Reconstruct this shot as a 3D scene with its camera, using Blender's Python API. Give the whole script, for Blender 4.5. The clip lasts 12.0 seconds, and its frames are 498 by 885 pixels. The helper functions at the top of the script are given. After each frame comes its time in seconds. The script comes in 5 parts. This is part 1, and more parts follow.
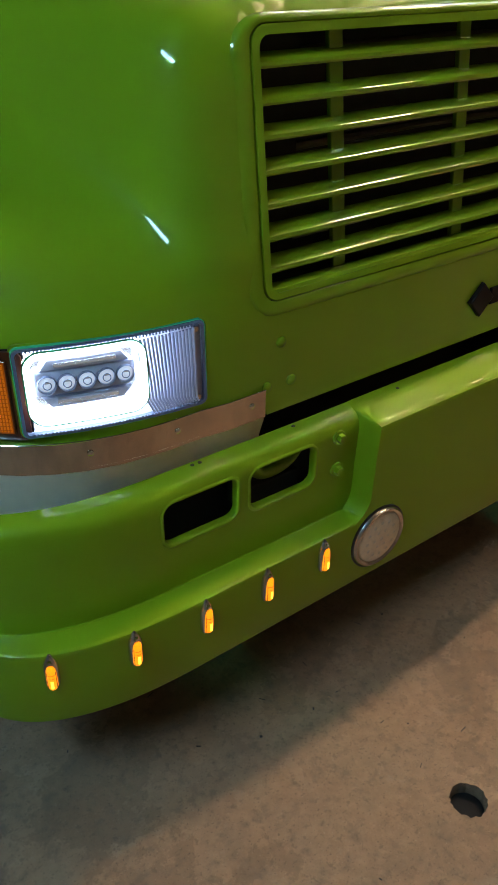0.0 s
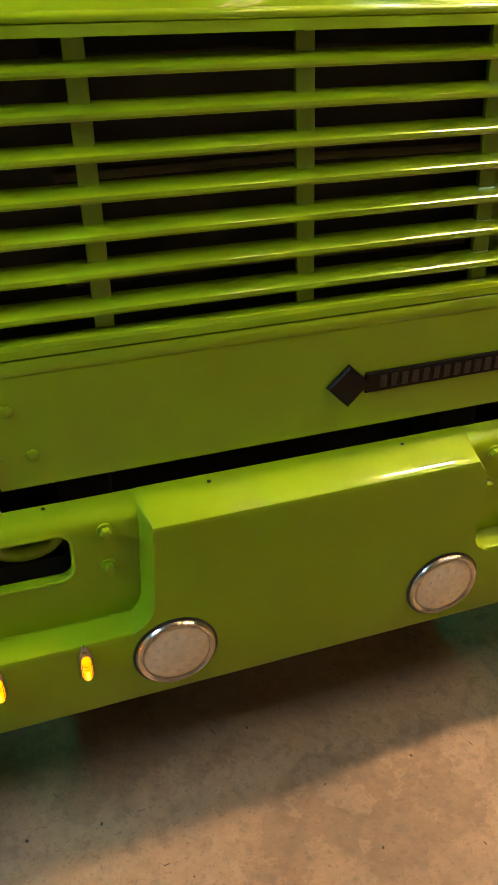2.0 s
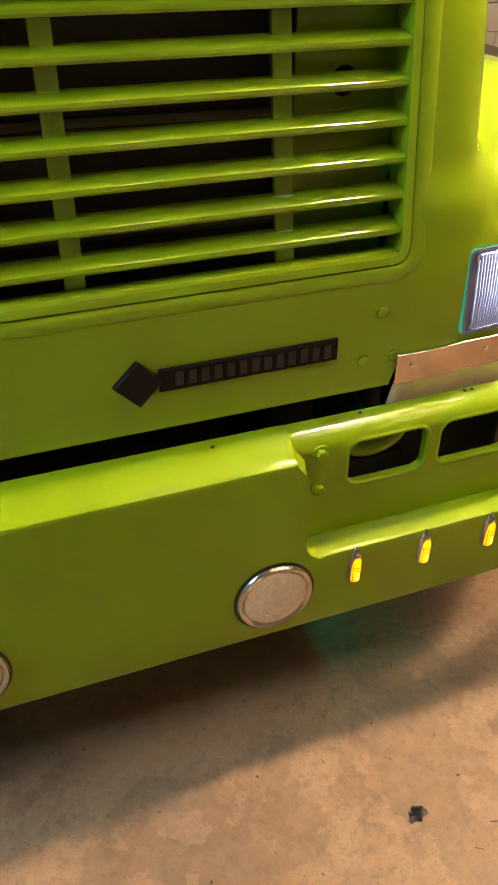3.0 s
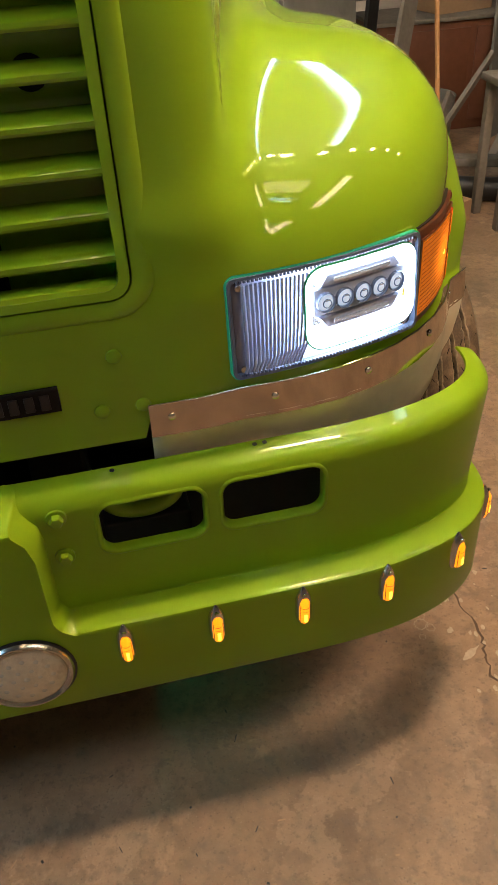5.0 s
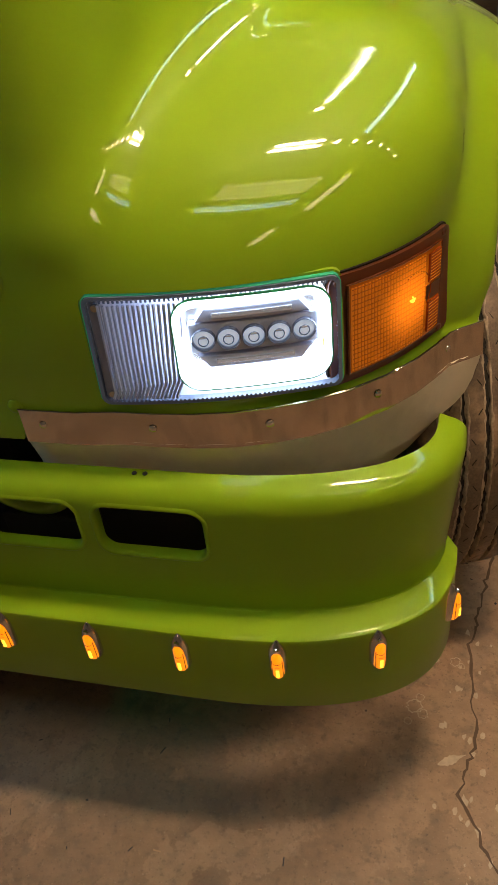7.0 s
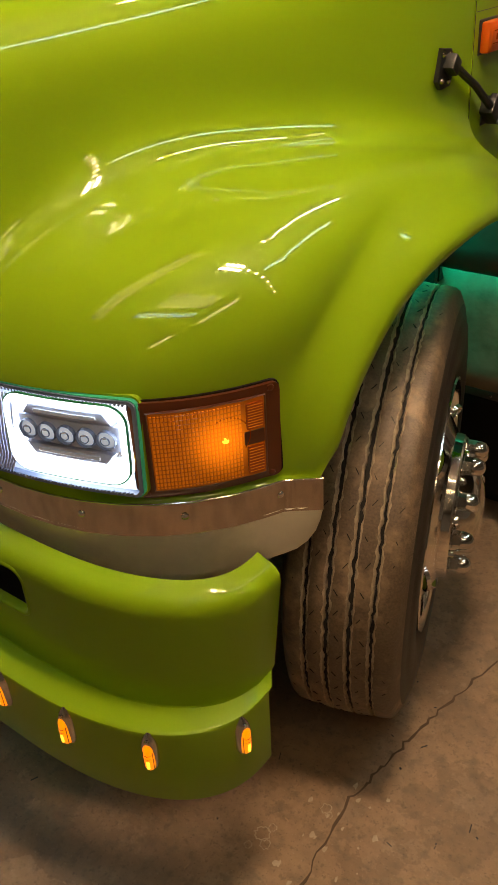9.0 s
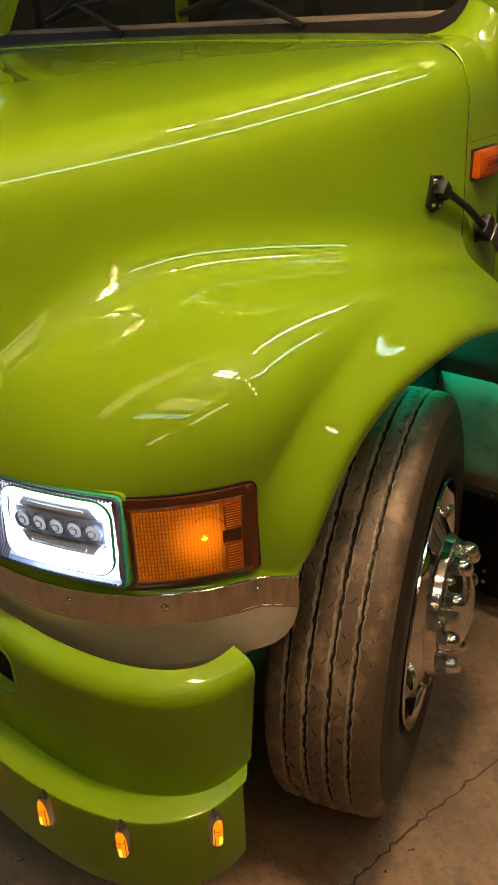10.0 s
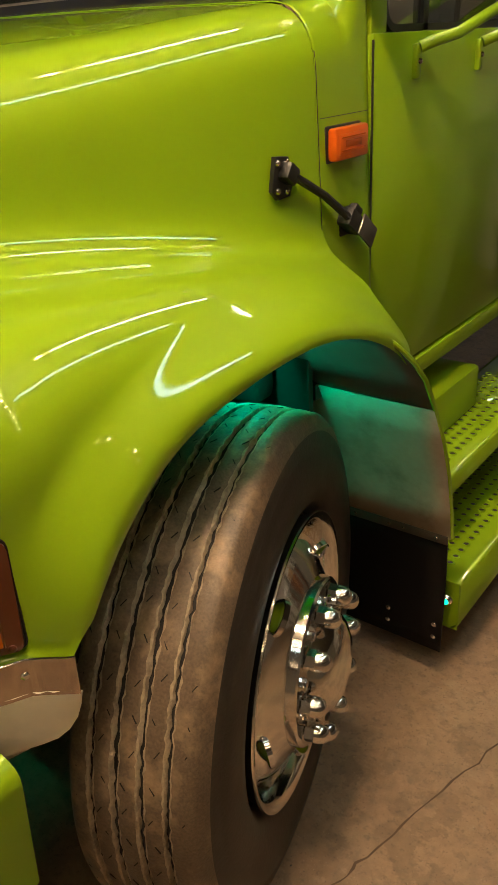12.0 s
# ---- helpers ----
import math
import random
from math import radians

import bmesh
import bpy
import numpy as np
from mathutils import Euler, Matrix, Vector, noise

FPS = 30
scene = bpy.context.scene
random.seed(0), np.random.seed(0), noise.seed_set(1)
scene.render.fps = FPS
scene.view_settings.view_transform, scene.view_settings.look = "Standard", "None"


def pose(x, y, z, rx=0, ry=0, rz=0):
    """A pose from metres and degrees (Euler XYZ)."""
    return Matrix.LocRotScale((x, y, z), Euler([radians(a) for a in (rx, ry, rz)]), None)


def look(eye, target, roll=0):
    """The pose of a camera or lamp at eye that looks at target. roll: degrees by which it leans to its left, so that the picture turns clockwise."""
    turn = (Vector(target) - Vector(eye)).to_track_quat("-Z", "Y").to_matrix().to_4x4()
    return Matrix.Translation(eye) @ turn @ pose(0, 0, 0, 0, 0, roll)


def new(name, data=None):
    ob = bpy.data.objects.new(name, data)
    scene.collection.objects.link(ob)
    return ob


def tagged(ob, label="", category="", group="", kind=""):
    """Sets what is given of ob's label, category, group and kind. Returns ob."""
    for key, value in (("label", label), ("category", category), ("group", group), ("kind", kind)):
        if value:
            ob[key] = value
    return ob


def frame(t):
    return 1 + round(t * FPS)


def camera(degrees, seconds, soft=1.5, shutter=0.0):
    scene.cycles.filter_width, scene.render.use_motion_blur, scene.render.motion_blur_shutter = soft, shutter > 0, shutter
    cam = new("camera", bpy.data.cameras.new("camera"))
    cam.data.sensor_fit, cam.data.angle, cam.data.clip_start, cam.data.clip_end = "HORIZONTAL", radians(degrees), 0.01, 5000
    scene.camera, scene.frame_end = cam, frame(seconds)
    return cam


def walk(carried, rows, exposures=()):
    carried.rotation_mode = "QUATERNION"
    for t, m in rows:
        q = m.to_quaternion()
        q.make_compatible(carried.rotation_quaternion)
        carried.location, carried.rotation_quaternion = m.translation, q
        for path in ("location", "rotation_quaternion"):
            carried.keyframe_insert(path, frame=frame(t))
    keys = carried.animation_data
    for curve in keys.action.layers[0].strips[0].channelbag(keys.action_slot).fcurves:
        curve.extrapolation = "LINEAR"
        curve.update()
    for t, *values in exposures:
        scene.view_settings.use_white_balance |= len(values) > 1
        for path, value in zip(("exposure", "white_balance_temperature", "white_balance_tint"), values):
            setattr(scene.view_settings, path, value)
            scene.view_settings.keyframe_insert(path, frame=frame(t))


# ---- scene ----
cam = camera(34.5, 12.0)
PATH = [
    (0, (-1.453, -0.992, 1.655), (-0.421, 0.343, 0.582), 0.9),
    (0.5, (-1.224, -0.98, 1.634), (-0.319, 0.439, 0.553), 0.7),
    (1, (-1.007, -0.945, 1.629), (-0.249, 0.558, 0.548), -1.2),
    (1.5, (-0.785, -0.975, 1.631), (-0.113, 0.57, 0.553), -0.6),
    (2, (-0.531, -1.076, 1.655), (0.027, 0.501, 0.558), 0.7),
    (2.5, (-0.358, -1.104, 1.64), (0.217, 0.45, 0.52), 0.2),
    (3, (-0.158, -1.035, 1.612), (0.429, 0.493, 0.464), 0.7),
    (3.5, (-0.002, -0.997, 1.598), (0.573, 0.513, 0.419), 0.4),
    (3.7, (0.047, -0.993, 1.594), (0.626, 0.51, 0.408), 0.4),
    (5.3, (0.621, -0.882, 1.574), (0.848, 0.694, 0.363), -4.3),
    (5.5, (0.68, -0.83, 1.567), (0.853, 0.752, 0.355), -5.0),
    (6, (0.797, -0.754, 1.55), (0.891, 0.82, 0.32), -4.3),
    (6.5, (0.998, -0.733, 1.551), (0.82, 0.818, 0.301), -4.9),
    (7, (1.168, -0.743, 1.567), (0.727, 0.745, 0.305), -6.7),
    (7.5, (1.315, -0.693, 1.565), (0.781, 0.773, 0.313), -4.0),
    (7.7, (1.385, -0.661, 1.579), (0.776, 0.8, 0.356), -2.5),
    (9.3, (1.841, -0.51, 1.668), (0.743, 0.791, 0.619), -3.8),
    (9.5, (1.869, -0.514, 1.684), (0.731, 0.779, 0.667), -3.9),
    (10, (1.891, -0.498, 1.718), (0.744, 0.859, 0.799), -2.3),
    (10.5, (1.91, -0.487, 1.75), (0.816, 0.979, 0.941), -0.4),
    (11, (1.946, -0.432, 1.723), (0.866, 1.059, 0.94), -1.2),
    (11.5, (1.954, -0.282, 1.657), (0.862, 1.19, 0.857), -2.1),
    (12, (1.946, -0.112, 1.607), (0.842, 1.297, 0.716), -3.2),
]
EXPOSURES = [(0.0, 0.25, 6000, 12), (1.0, 0.15, 6600, 14), (1.5, 0.5, 7100, 15), (2.5, 1.4, 7000, 16), (3.5, 1.15, 6500, 15), (5.5, 0.2, 5900, 11), (6.5, -0.12, 6000, 11), (7.5, -0.08, 6200, 11), (9.5, -0.25, 6600, 11), (10.5, -0.15, 6400, 9), (12.0, 0.05, 6400, 8)]
walk(cam, [(t, look(eye, target, roll)) for t, eye, target, roll in PATH], EXPOSURES)

# ---- world, lamps, exposure ----
world = bpy.data.worlds.new("night_garage")
scene.world = world
world.use_nodes = True
world.node_tree.nodes["Background"].inputs[0].default_value = (0.9, 0.85, 0.75, 1)
world.node_tree.nodes["Background"].inputs[1].default_value = 0.003


# ---- mesh helpers ----
def mesh_object(name, bm, material, parent=None, label="", smooth=True, angle=35):
    me = bpy.data.meshes.new(name)
    bmesh.ops.recalc_face_normals(bm, faces=bm.faces[:])
    bm.to_mesh(me)
    bm.free()
    if smooth:
        me.shade_smooth()
        me.set_sharp_from_angle(angle=radians(angle))
    me.materials.append(material)
    ob = new(name, me)
    if parent is not None:
        ob.parent = parent
    if label:
        tagged(ob, label)
    return ob


def part(name, bm, material, parent, label="", smooth=True, angle=35):
    return mesh_object(name, bm, material, parent, label, smooth, angle)


def empty(name, at=(0, 0, 0)):
    ob = new(name)
    ob.location = at
    return ob


def blank():
    return bmesh.new()


def add_box(bm, lo, hi, bevel=0.0, m=None, segments=2):
    c = [(a + b) / 2 for a, b in zip(lo, hi)]
    s = [abs(b - a) for a, b in zip(lo, hi)]
    r = bmesh.ops.create_cube(bm, size=1.0)
    vs = r["verts"]
    for v in vs:
        v.co = Vector((v.co.x * s[0] + c[0], v.co.y * s[1] + c[1], v.co.z * s[2] + c[2]))
    if bevel > 0:
        es = list({e for v in vs for e in v.link_edges})
        q = bmesh.ops.bevel(bm, geom=es, offset=bevel, segments=segments, affect="EDGES", profile=0.5, clamp_overlap=True)
        vs = list({v for fc in q["faces"] for v in fc.verts} | {v for v in vs if v.is_valid})
    if m is not None:
        bmesh.ops.transform(bm, matrix=m, verts=vs)
    return vs


def box(lo, hi, bevel=0.0, m=None, segments=2):
    bm = blank()
    add_box(bm, lo, hi, bevel, m, segments)
    return bm


def add_lathe(bm, profile, n=48, m=None, closed=False):
    """Turns (axial, radius) points round the local x axis."""
    rings = []
    for a, r in profile:
        ring = []
        if r < 1e-6:
            ring = [bm.verts.new((a, 0, 0))] * n
        else:
            for i in range(n):
                t = 2 * math.pi * i / n
                ring.append(bm.verts.new((a, r * math.cos(t), r * math.sin(t))))
        rings.append(ring)
    pairs = list(zip(rings, rings[1:]))
    if closed:
        pairs.append((rings[-1], rings[0]))
    for p, q in pairs:
        for i in range(n):
            j = (i + 1) % n
            f4 = []
            for v in (p[i], p[j], q[j], q[i]):
                if v not in f4:
                    f4.append(v)
            if len(f4) > 2:
                bm.faces.new(f4)
    vs = list({v for ring in rings for v in ring})
    if m is not None:
        bmesh.ops.transform(bm, matrix=m, verts=vs)
    return vs


def lathe(profile, n=48, m=None, closed=False):
    bm = blank()
    add_lathe(bm, profile, n, m, closed)
    return bm


def add_tube(bm, pts, r, n=10, caps=True):
    pts = [Vector(p) for p in pts]
    radii = r if isinstance(r, (list, tuple)) else [r] * len(pts)
    rings = []
    side = None
    for i, p in enumerate(pts):
        d = (pts[min(i + 1, len(pts) - 1)] - pts[max(i - 1, 0)]).normalized()
        if side is None:
            side = d.orthogonal().normalized()
        side = (side - d * side.dot(d)).normalized()
        up = d.cross(side)
        rings.append([bm.verts.new(p + radii[i] * (math.cos(2 * math.pi * k / n) * side + math.sin(2 * math.pi * k / n) * up)) for k in range(n)])
    for p, q in zip(rings, rings[1:]):
        for k in range(n):
            bm.faces.new((p[k], p[(k + 1) % n], q[(k + 1) % n], q[k]))
    if caps:
        bm.faces.new(rings[0][::-1])
        bm.faces.new(rings[-1])


def tube(pts, r, n=10):
    bm = blank()
    add_tube(bm, pts, r, n)
    return bm


def add_grid(bm, rows):
    """rows of points, all the same length, joined into quads."""
    vs = [[bm.verts.new(p) for p in row] for row in rows]
    for a, b in zip(vs, vs[1:]):
        for i in range(len(a) - 1):
            bm.faces.new((a[i], a[i + 1], b[i + 1], b[i]))
    return vs


def add_prism(bm, outline, y0, y1, m=None, bevel=0.0):
    """An outline in x and z, drawn out from y0 to y1."""
    a = [bm.verts.new((x, y0, z)) for x, z in outline]
    b = [bm.verts.new((x, y1, z)) for x, z in outline]
    n = len(outline)
    fa = bm.faces.new(a)
    bm.faces.new(b[::-1])
    for i in range(n):
        bm.faces.new((a[i], b[i], b[(i + 1) % n], a[(i + 1) % n]))
    vs = a + b
    if bevel > 0:
        q = bmesh.ops.bevel(bm, geom=list(fa.edges), offset=bevel, segments=2, affect="EDGES", profile=0.5)
        vs = list({v for fc in q["faces"] for v in fc.verts} | {v for v in vs if v.is_valid})
    if m is not None:
        bmesh.ops.transform(bm, matrix=m, verts=vs)
    return vs


def prism(outline, y0, y1, m=None, bevel=0.0):
    bm = blank()
    add_prism(bm, outline, y0, y1, m, bevel)
    return bm


def round_rect(x0, x1, z0, z1, r, n=5):
    pts = []
    for cx, cz, a0 in ((x1 - r, z1 - r, 0), (x0 + r, z1 - r, 90), (x0 + r, z0 + r, 180), (x1 - r, z0 + r, 270)):
        for i in range(n + 1):
            a = radians(a0 + 90 * i / n)
            pts.append((cx + r * math.cos(a), cz + r * math.sin(a)))
    return pts


def ring_of(outer, inner, y0, y1, bm=None):
    """A frame between two outlines of equal length in x and z, from y0 to y1."""
    bm = bm or blank()
    n = len(outer)
    vs = [[bm.verts.new((x, y, z)) for x, z in o] for o, y in ((outer, y0), (outer, y1), (inner, y1), (inner, y0))]
    for k in range(4):
        a, b = vs[k], vs[(k + 1) % 4]
        for i in range(n):
            bm.faces.new((a[i], a[(i + 1) % n], b[(i + 1) % n], b[i]))
    return bm


def cut(ob, cutters):
    """Takes the cutters' volumes out of ob's mesh and drops them."""
    for c in cutters:
        mod = ob.modifiers.new("cut", "BOOLEAN")
        mod.operation, mod.object, mod.solver = "DIFFERENCE", c, "EXACT"
    bpy.context.view_layer.update()
    me = bpy.data.meshes.new_from_object(ob.evaluated_get(bpy.context.evaluated_depsgraph_get()))
    ob.modifiers.clear()
    ob.data = me
    for c in cutters:
        bpy.data.objects.remove(c)
    return ob


def smoothstep(a, b, x):
    t = np.clip((x - a) / (b - a), 0, 1)
    return t * t * (3 - 2 * t)


# ---- materials ----
def material(name, color, rough=0.5, metal=0.0, coat=0.0, bump=0.0, scale=30.0, vary=0.12, rough_vary=0.1, dark=None, stain_scale=3.0, stain=0.0, emit=None, strength=0.0, detail=6, coat_rough=0.03):
    mat = bpy.data.materials.new(name)
    mat.use_nodes = True
    nt = mat.node_tree
    b = nt.nodes["Principled BSDF"]
    co = nt.nodes.new("ShaderNodeTexCoord")
    grain = nt.nodes.new("ShaderNodeTexNoise")
    grain.inputs["Scale"].default_value = scale
    grain.inputs["Detail"].default_value = detail
    nt.links.new(co.outputs["Object"], grain.inputs["Vector"])
    large = nt.nodes.new("ShaderNodeTexNoise")
    large.inputs["Scale"].default_value = stain_scale
    large.inputs["Detail"].default_value = 8
    large.inputs["Roughness"].default_value = 0.65
    nt.links.new(co.outputs["Object"], large.inputs["Vector"])
    dark = dark or tuple(c * (1 - vary * 2) for c in color)
    mix = nt.nodes.new("ShaderNodeMix")
    mix.data_type = "RGBA"
    mix.inputs[6].default_value = (*[c * (1 - vary) for c in color], 1)
    mix.inputs[7].default_value = (*[min(1, c * (1 + vary)) for c in color], 1)
    nt.links.new(grain.outputs["Fac"], mix.inputs[0])
    ramp = nt.nodes.new("ShaderNodeMapRange")
    ramp.inputs[1].default_value, ramp.inputs[2].default_value = 0.5, 0.72
    ramp.inputs[3].default_value, ramp.inputs[4].default_value = 0.0, stain
    nt.links.new(large.outputs["Fac"], ramp.inputs[0])
    mix2 = nt.nodes.new("ShaderNodeMix")
    mix2.data_type = "RGBA"
    nt.links.new(ramp.outputs[0], mix2.inputs[0])
    nt.links.new(mix.outputs[2], mix2.inputs[6])
    mix2.inputs[7].default_value = (*dark, 1)
    nt.links.new(mix2.outputs[2], b.inputs["Base Color"])
    rr = nt.nodes.new("ShaderNodeMapRange")
    rr.inputs[3].default_value, rr.inputs[4].default_value = max(0.0, rough - rough_vary), min(1, rough + rough_vary)
    nt.links.new(large.outputs["Fac"], rr.inputs[0])
    nt.links.new(rr.outputs[0], b.inputs["Roughness"])
    b.inputs["Metallic"].default_value = metal
    b.inputs["Coat Weight"].default_value = coat
    b.inputs["Coat Roughness"].default_value = coat_rough
    if bump > 0:
        bp = nt.nodes.new("ShaderNodeBump")
        bp.inputs["Strength"].default_value = 1.0
        bp.inputs["Distance"].default_value = bump
        nt.links.new(grain.outputs["Fac"], bp.inputs["Height"])
        nt.links.new(bp.outputs[0], b.inputs["Normal"])
    if emit:
        b.inputs["Emission Color"].default_value = (*emit, 1)
        b.inputs["Emission Strength"].default_value = strength
    return mat


PAINT = material("lime_paint", (0.222, 0.36, 0.007), 0.4, coat=1.0, coat_rough=0.045, scale=400, vary=0.03, rough_vary=0.04, stain=0.06, stain_scale=2.0)
PAINT.node_tree.nodes["Principled BSDF"].inputs["Specular IOR Level"].default_value = 0.1
BUMPER_PAINT = material("bumper_lime_paint", (0.222, 0.36, 0.007), 0.4, coat=0.45, coat_rough=0.06, scale=300, vary=0.04, rough_vary=0.05, stain=0.12, stain_scale=3.0)
CHROME = material("chrome", (0.82, 0.80, 0.77), 0.11, metal=1.0, rough_vary=0.04, vary=0.03, stain_scale=6)
for mt in (PAINT, BUMPER_PAINT):
    mt.node_tree.nodes["Principled BSDF"].inputs["Specular IOR Level"].default_value = 0.08
DULL_CHROME = material("worn_chrome", (0.70, 0.67, 0.62), 0.22, metal=1.0, rough_vary=0.1, vary=0.2, stain=0.4)
STEEL = material("polished_stainless", (0.68, 0.59, 0.52), 0.07, metal=1.0, rough_vary=0.05, vary=0.06, scale=120, stain_scale=9, stain=0.25, dark=(0.4, 0.36, 0.32))
BLACK = material("black_plastic", (0.012, 0.012, 0.012), 0.45, vary=0.2, bump=0.0003, scale=300)
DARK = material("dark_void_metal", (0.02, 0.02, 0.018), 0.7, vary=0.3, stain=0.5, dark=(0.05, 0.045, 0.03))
RUBBER = material("tyre_rubber", (0.125, 0.086, 0.054), 0.5, vary=0.6, bump=0.0010, scale=220, stain=0.95, stain_scale=9, dark=(0.40, 0.27, 0.16))
SIDEWALL = material("sidewall_rubber", (0.019, 0.015, 0.012), 0.5, vary=0.4, bump=0.0006, scale=120, stain=0.6, stain_scale=14, dark=(0.055, 0.042, 0.031))
AMBER_DEEP = material("amber_lens_deep", (0.22, 0.045, 0.003), 0.2, coat=0.6, vary=0.1, emit=(1.0, 0.215, 0.003), strength=0.32)
AMBER = material("amber_lens", (0.42, 0.10, 0.004), 0.2, coat=0.6, vary=0.1, emit=(1.0, 0.235, 0.004), strength=0.34)
AMBER_LIT = material("amber_lit", (0.8, 0.25, 0.0), 0.3, coat=0.5, vary=0.4, scale=300, emit=(1.0, 0.25, 0.0), strength=1.3)
LENS_WHITE = material("frosted_lens", (0.80, 0.66, 0.48), 0.3, coat=0.5, vary=0.3, scale=55, bump=0.003, stain=0.5, stain_scale=25, dark=(0.42, 0.32, 0.2))
LED_WHITE = material("led_white", (1, 1, 1), 0.3, emit=(0.80, 0.9, 1.0), strength=4.5)
WALL = material("block_wall", (0.30, 0.265, 0.22), 0.85, vary=0.1, bump=0.002, scale=40, stain=0.4, stain_scale=1.2)
CEIL = material("ceiling_board", (0.13, 0.11, 0.085), 0.8, vary=0.08, scale=20, stain=0.3)
TUBE_WARM = material("warm_tube", (1, 1, 1), 0.4, emit=(1.0, 0.68, 0.34), strength=13.0)
TUBE_COOL = material("cool_tube", (1, 1, 1), 0.4, emit=(0.66, 0.94, 1.0), strength=9.0)
TUBE_PALE = material("pale_tube", (1, 1, 1), 0.4, emit=(0.66, 0.94, 1.0), strength=13.0)
TUBE_LEFT = material("daylight_tube", (1, 1, 1), 0.4, emit=(0.43, 0.77, 1.0), strength=48.0)
BULB = material("bulb", (1, 1, 1), 0.4, emit=(1.0, 0.70, 0.38), strength=150.0)
TUBE_MAIN = material("main_tube", (1, 1, 1), 0.4, emit=(1.0, 0.69, 0.41), strength=580.0)
TUBE_HOOD = material("bright_warm_tube", (1, 1, 1), 0.4, emit=(1.0, 0.86, 0.70), strength=60.0)
TUBE_SIDE = material("side_warm_tube", (1, 1, 1), 0.4, emit=(1.0, 0.70, 0.38), strength=17.0)
TUBE_DIM = material("aged_warm_tube", (1, 1, 1), 0.4, emit=(1.0, 0.66, 0.34), strength=8.0)
FITTING = material("fitting_metal", (0.62, 0.60, 0.56), 0.4)
CREAM = material("cream_paint", (0.80, 0.70, 0.52), 0.35, coat=0.3, vary=0.08, scale=40, stain=0.35, stain_scale=6, dark=(0.38, 0.29, 0.18))
WOOD = material("brown_board", (0.16, 0.06, 0.03), 0.5, vary=0.2, scale=30, stain=0.4)
GREY_WOOD = material("weathered_board", (0.2, 0.18, 0.15), 0.8, vary=0.25, scale=40, bump=0.001, stain=0.5)
SLAB = material("mottled_sheet", (0.17, 0.165, 0.145), 0.7, vary=0.2, scale=12, stain=0.6, stain_scale=5, dark=(0.08, 0.08, 0.07))
BLOCK_WHITE = material("white_block", (0.62, 0.57, 0.50), 0.85, vary=0.08, bump=0.001, scale=60, stain=0.3, stain_scale=4, dark=(0.4, 0.36, 0.3))
TUBE_AGED = material("aged_far_tube", (1, 1, 1), 0.4, emit=(1.0, 0.82, 0.6), strength=5.0)
TUBE_FAR = material("far_tube", (1, 1, 1), 0.4, emit=(0.8, 0.92, 1.0), strength=6.0)
CUP = material("clear_cup", (0.75, 0.72, 0.7), 0.1, coat=0.4)
STICK = material("broom_wood", (0.55, 0.27, 0.09), 0.5, vary=0.1, scale=60)
CARD = material("cardboard", (0.36, 0.23, 0.13), 0.8, vary=0.12, scale=50)


def concrete_floor():
    mat = material("worn_concrete", (0.31, 0.20, 0.116), 0.62, vary=0.28, bump=0.0018, scale=38, stain=0.9, stain_scale=1.7, dark=(0.135, 0.088, 0.052), detail=14)
    nt = mat.node_tree
    b = nt.nodes["Principled BSDF"]
    old = b.inputs["Base Color"].links[0].from_socket
    co = nt.nodes.new("ShaderNodeTexCoord")
    for scale, lo, hi, col, amount in ((5.5, 0.54, 0.66, (0.10, 0.07, 0.045), 0.35), (11.0, 0.60, 0.66, (0.42, 0.31, 0.21), 0.25), (2.3, 0.53, 0.542, (0.14, 0.088, 0.05), 0.38), (3.7, 0.57, 0.58, (0.36, 0.25, 0.155), 0.35), (26.0, 0.52, 0.66, (0.15, 0.105, 0.07), 0.55), (60.0, 0.57, 0.64, (0.10, 0.07, 0.045), 0.4), (150.0, 0.60, 0.66, (0.05, 0.036, 0.026), 0.5), (210.0, 0.61, 0.67, (0.48, 0.38, 0.27), 0.3)):
        n = nt.nodes.new("ShaderNodeTexNoise")
        n.inputs["Scale"].default_value, n.inputs["Detail"].default_value, n.inputs["Roughness"].default_value = scale, 9, 0.62
        nt.links.new(co.outputs["Object"], n.inputs["Vector"])
        r = nt.nodes.new("ShaderNodeMapRange")
        r.inputs[1].default_value, r.inputs[2].default_value, r.inputs[3].default_value, r.inputs[4].default_value = lo, hi, 0.0, amount
        nt.links.new(n.outputs["Fac"], r.inputs[0])
        mx = nt.nodes.new("ShaderNodeMix")
        mx.data_type = "RGBA"
        nt.links.new(r.outputs[0], mx.inputs[0])
        nt.links.new(old, mx.inputs[6])
        mx.inputs[7].default_value = (*col, 1)
        old = mx.outputs[2]
    nt.links.new(old, b.inputs["Base Color"])
    return mat


CONCRETE = concrete_floor()
LAMP_EDGE = material("green_lamp_edge", (0.03, 0.22, 0.08), 0.15, coat=0.6)
# emission stands in for headlamp light falling on the paint's cut edge
COVER_GLOW = material("paint_edge_glow", (0.05, 0.4, 0.2), 0.2, coat=0.5, emit=(0.12, 1.0, 0.52), strength=0.08)
LENS_RIM = material("lens_rim", (0.16, 0.19, 0.28), 0.12, coat=0.6)
SCREW_PAD = material("violet_grey_plastic", (0.20, 0.20, 0.26), 0.3, coat=0.3)
BOWL = material("lamp_bowl", (0.62, 0.66, 0.74), 0.2, coat=0.5)
COVER = material("clear_plastic_edge", (0.16, 0.20, 0.30), 0.12, coat=0.5)
COVER_GREY = material("grey_lamp_plastic", (0.56, 0.60, 0.74), 0.25, metal=0.2)
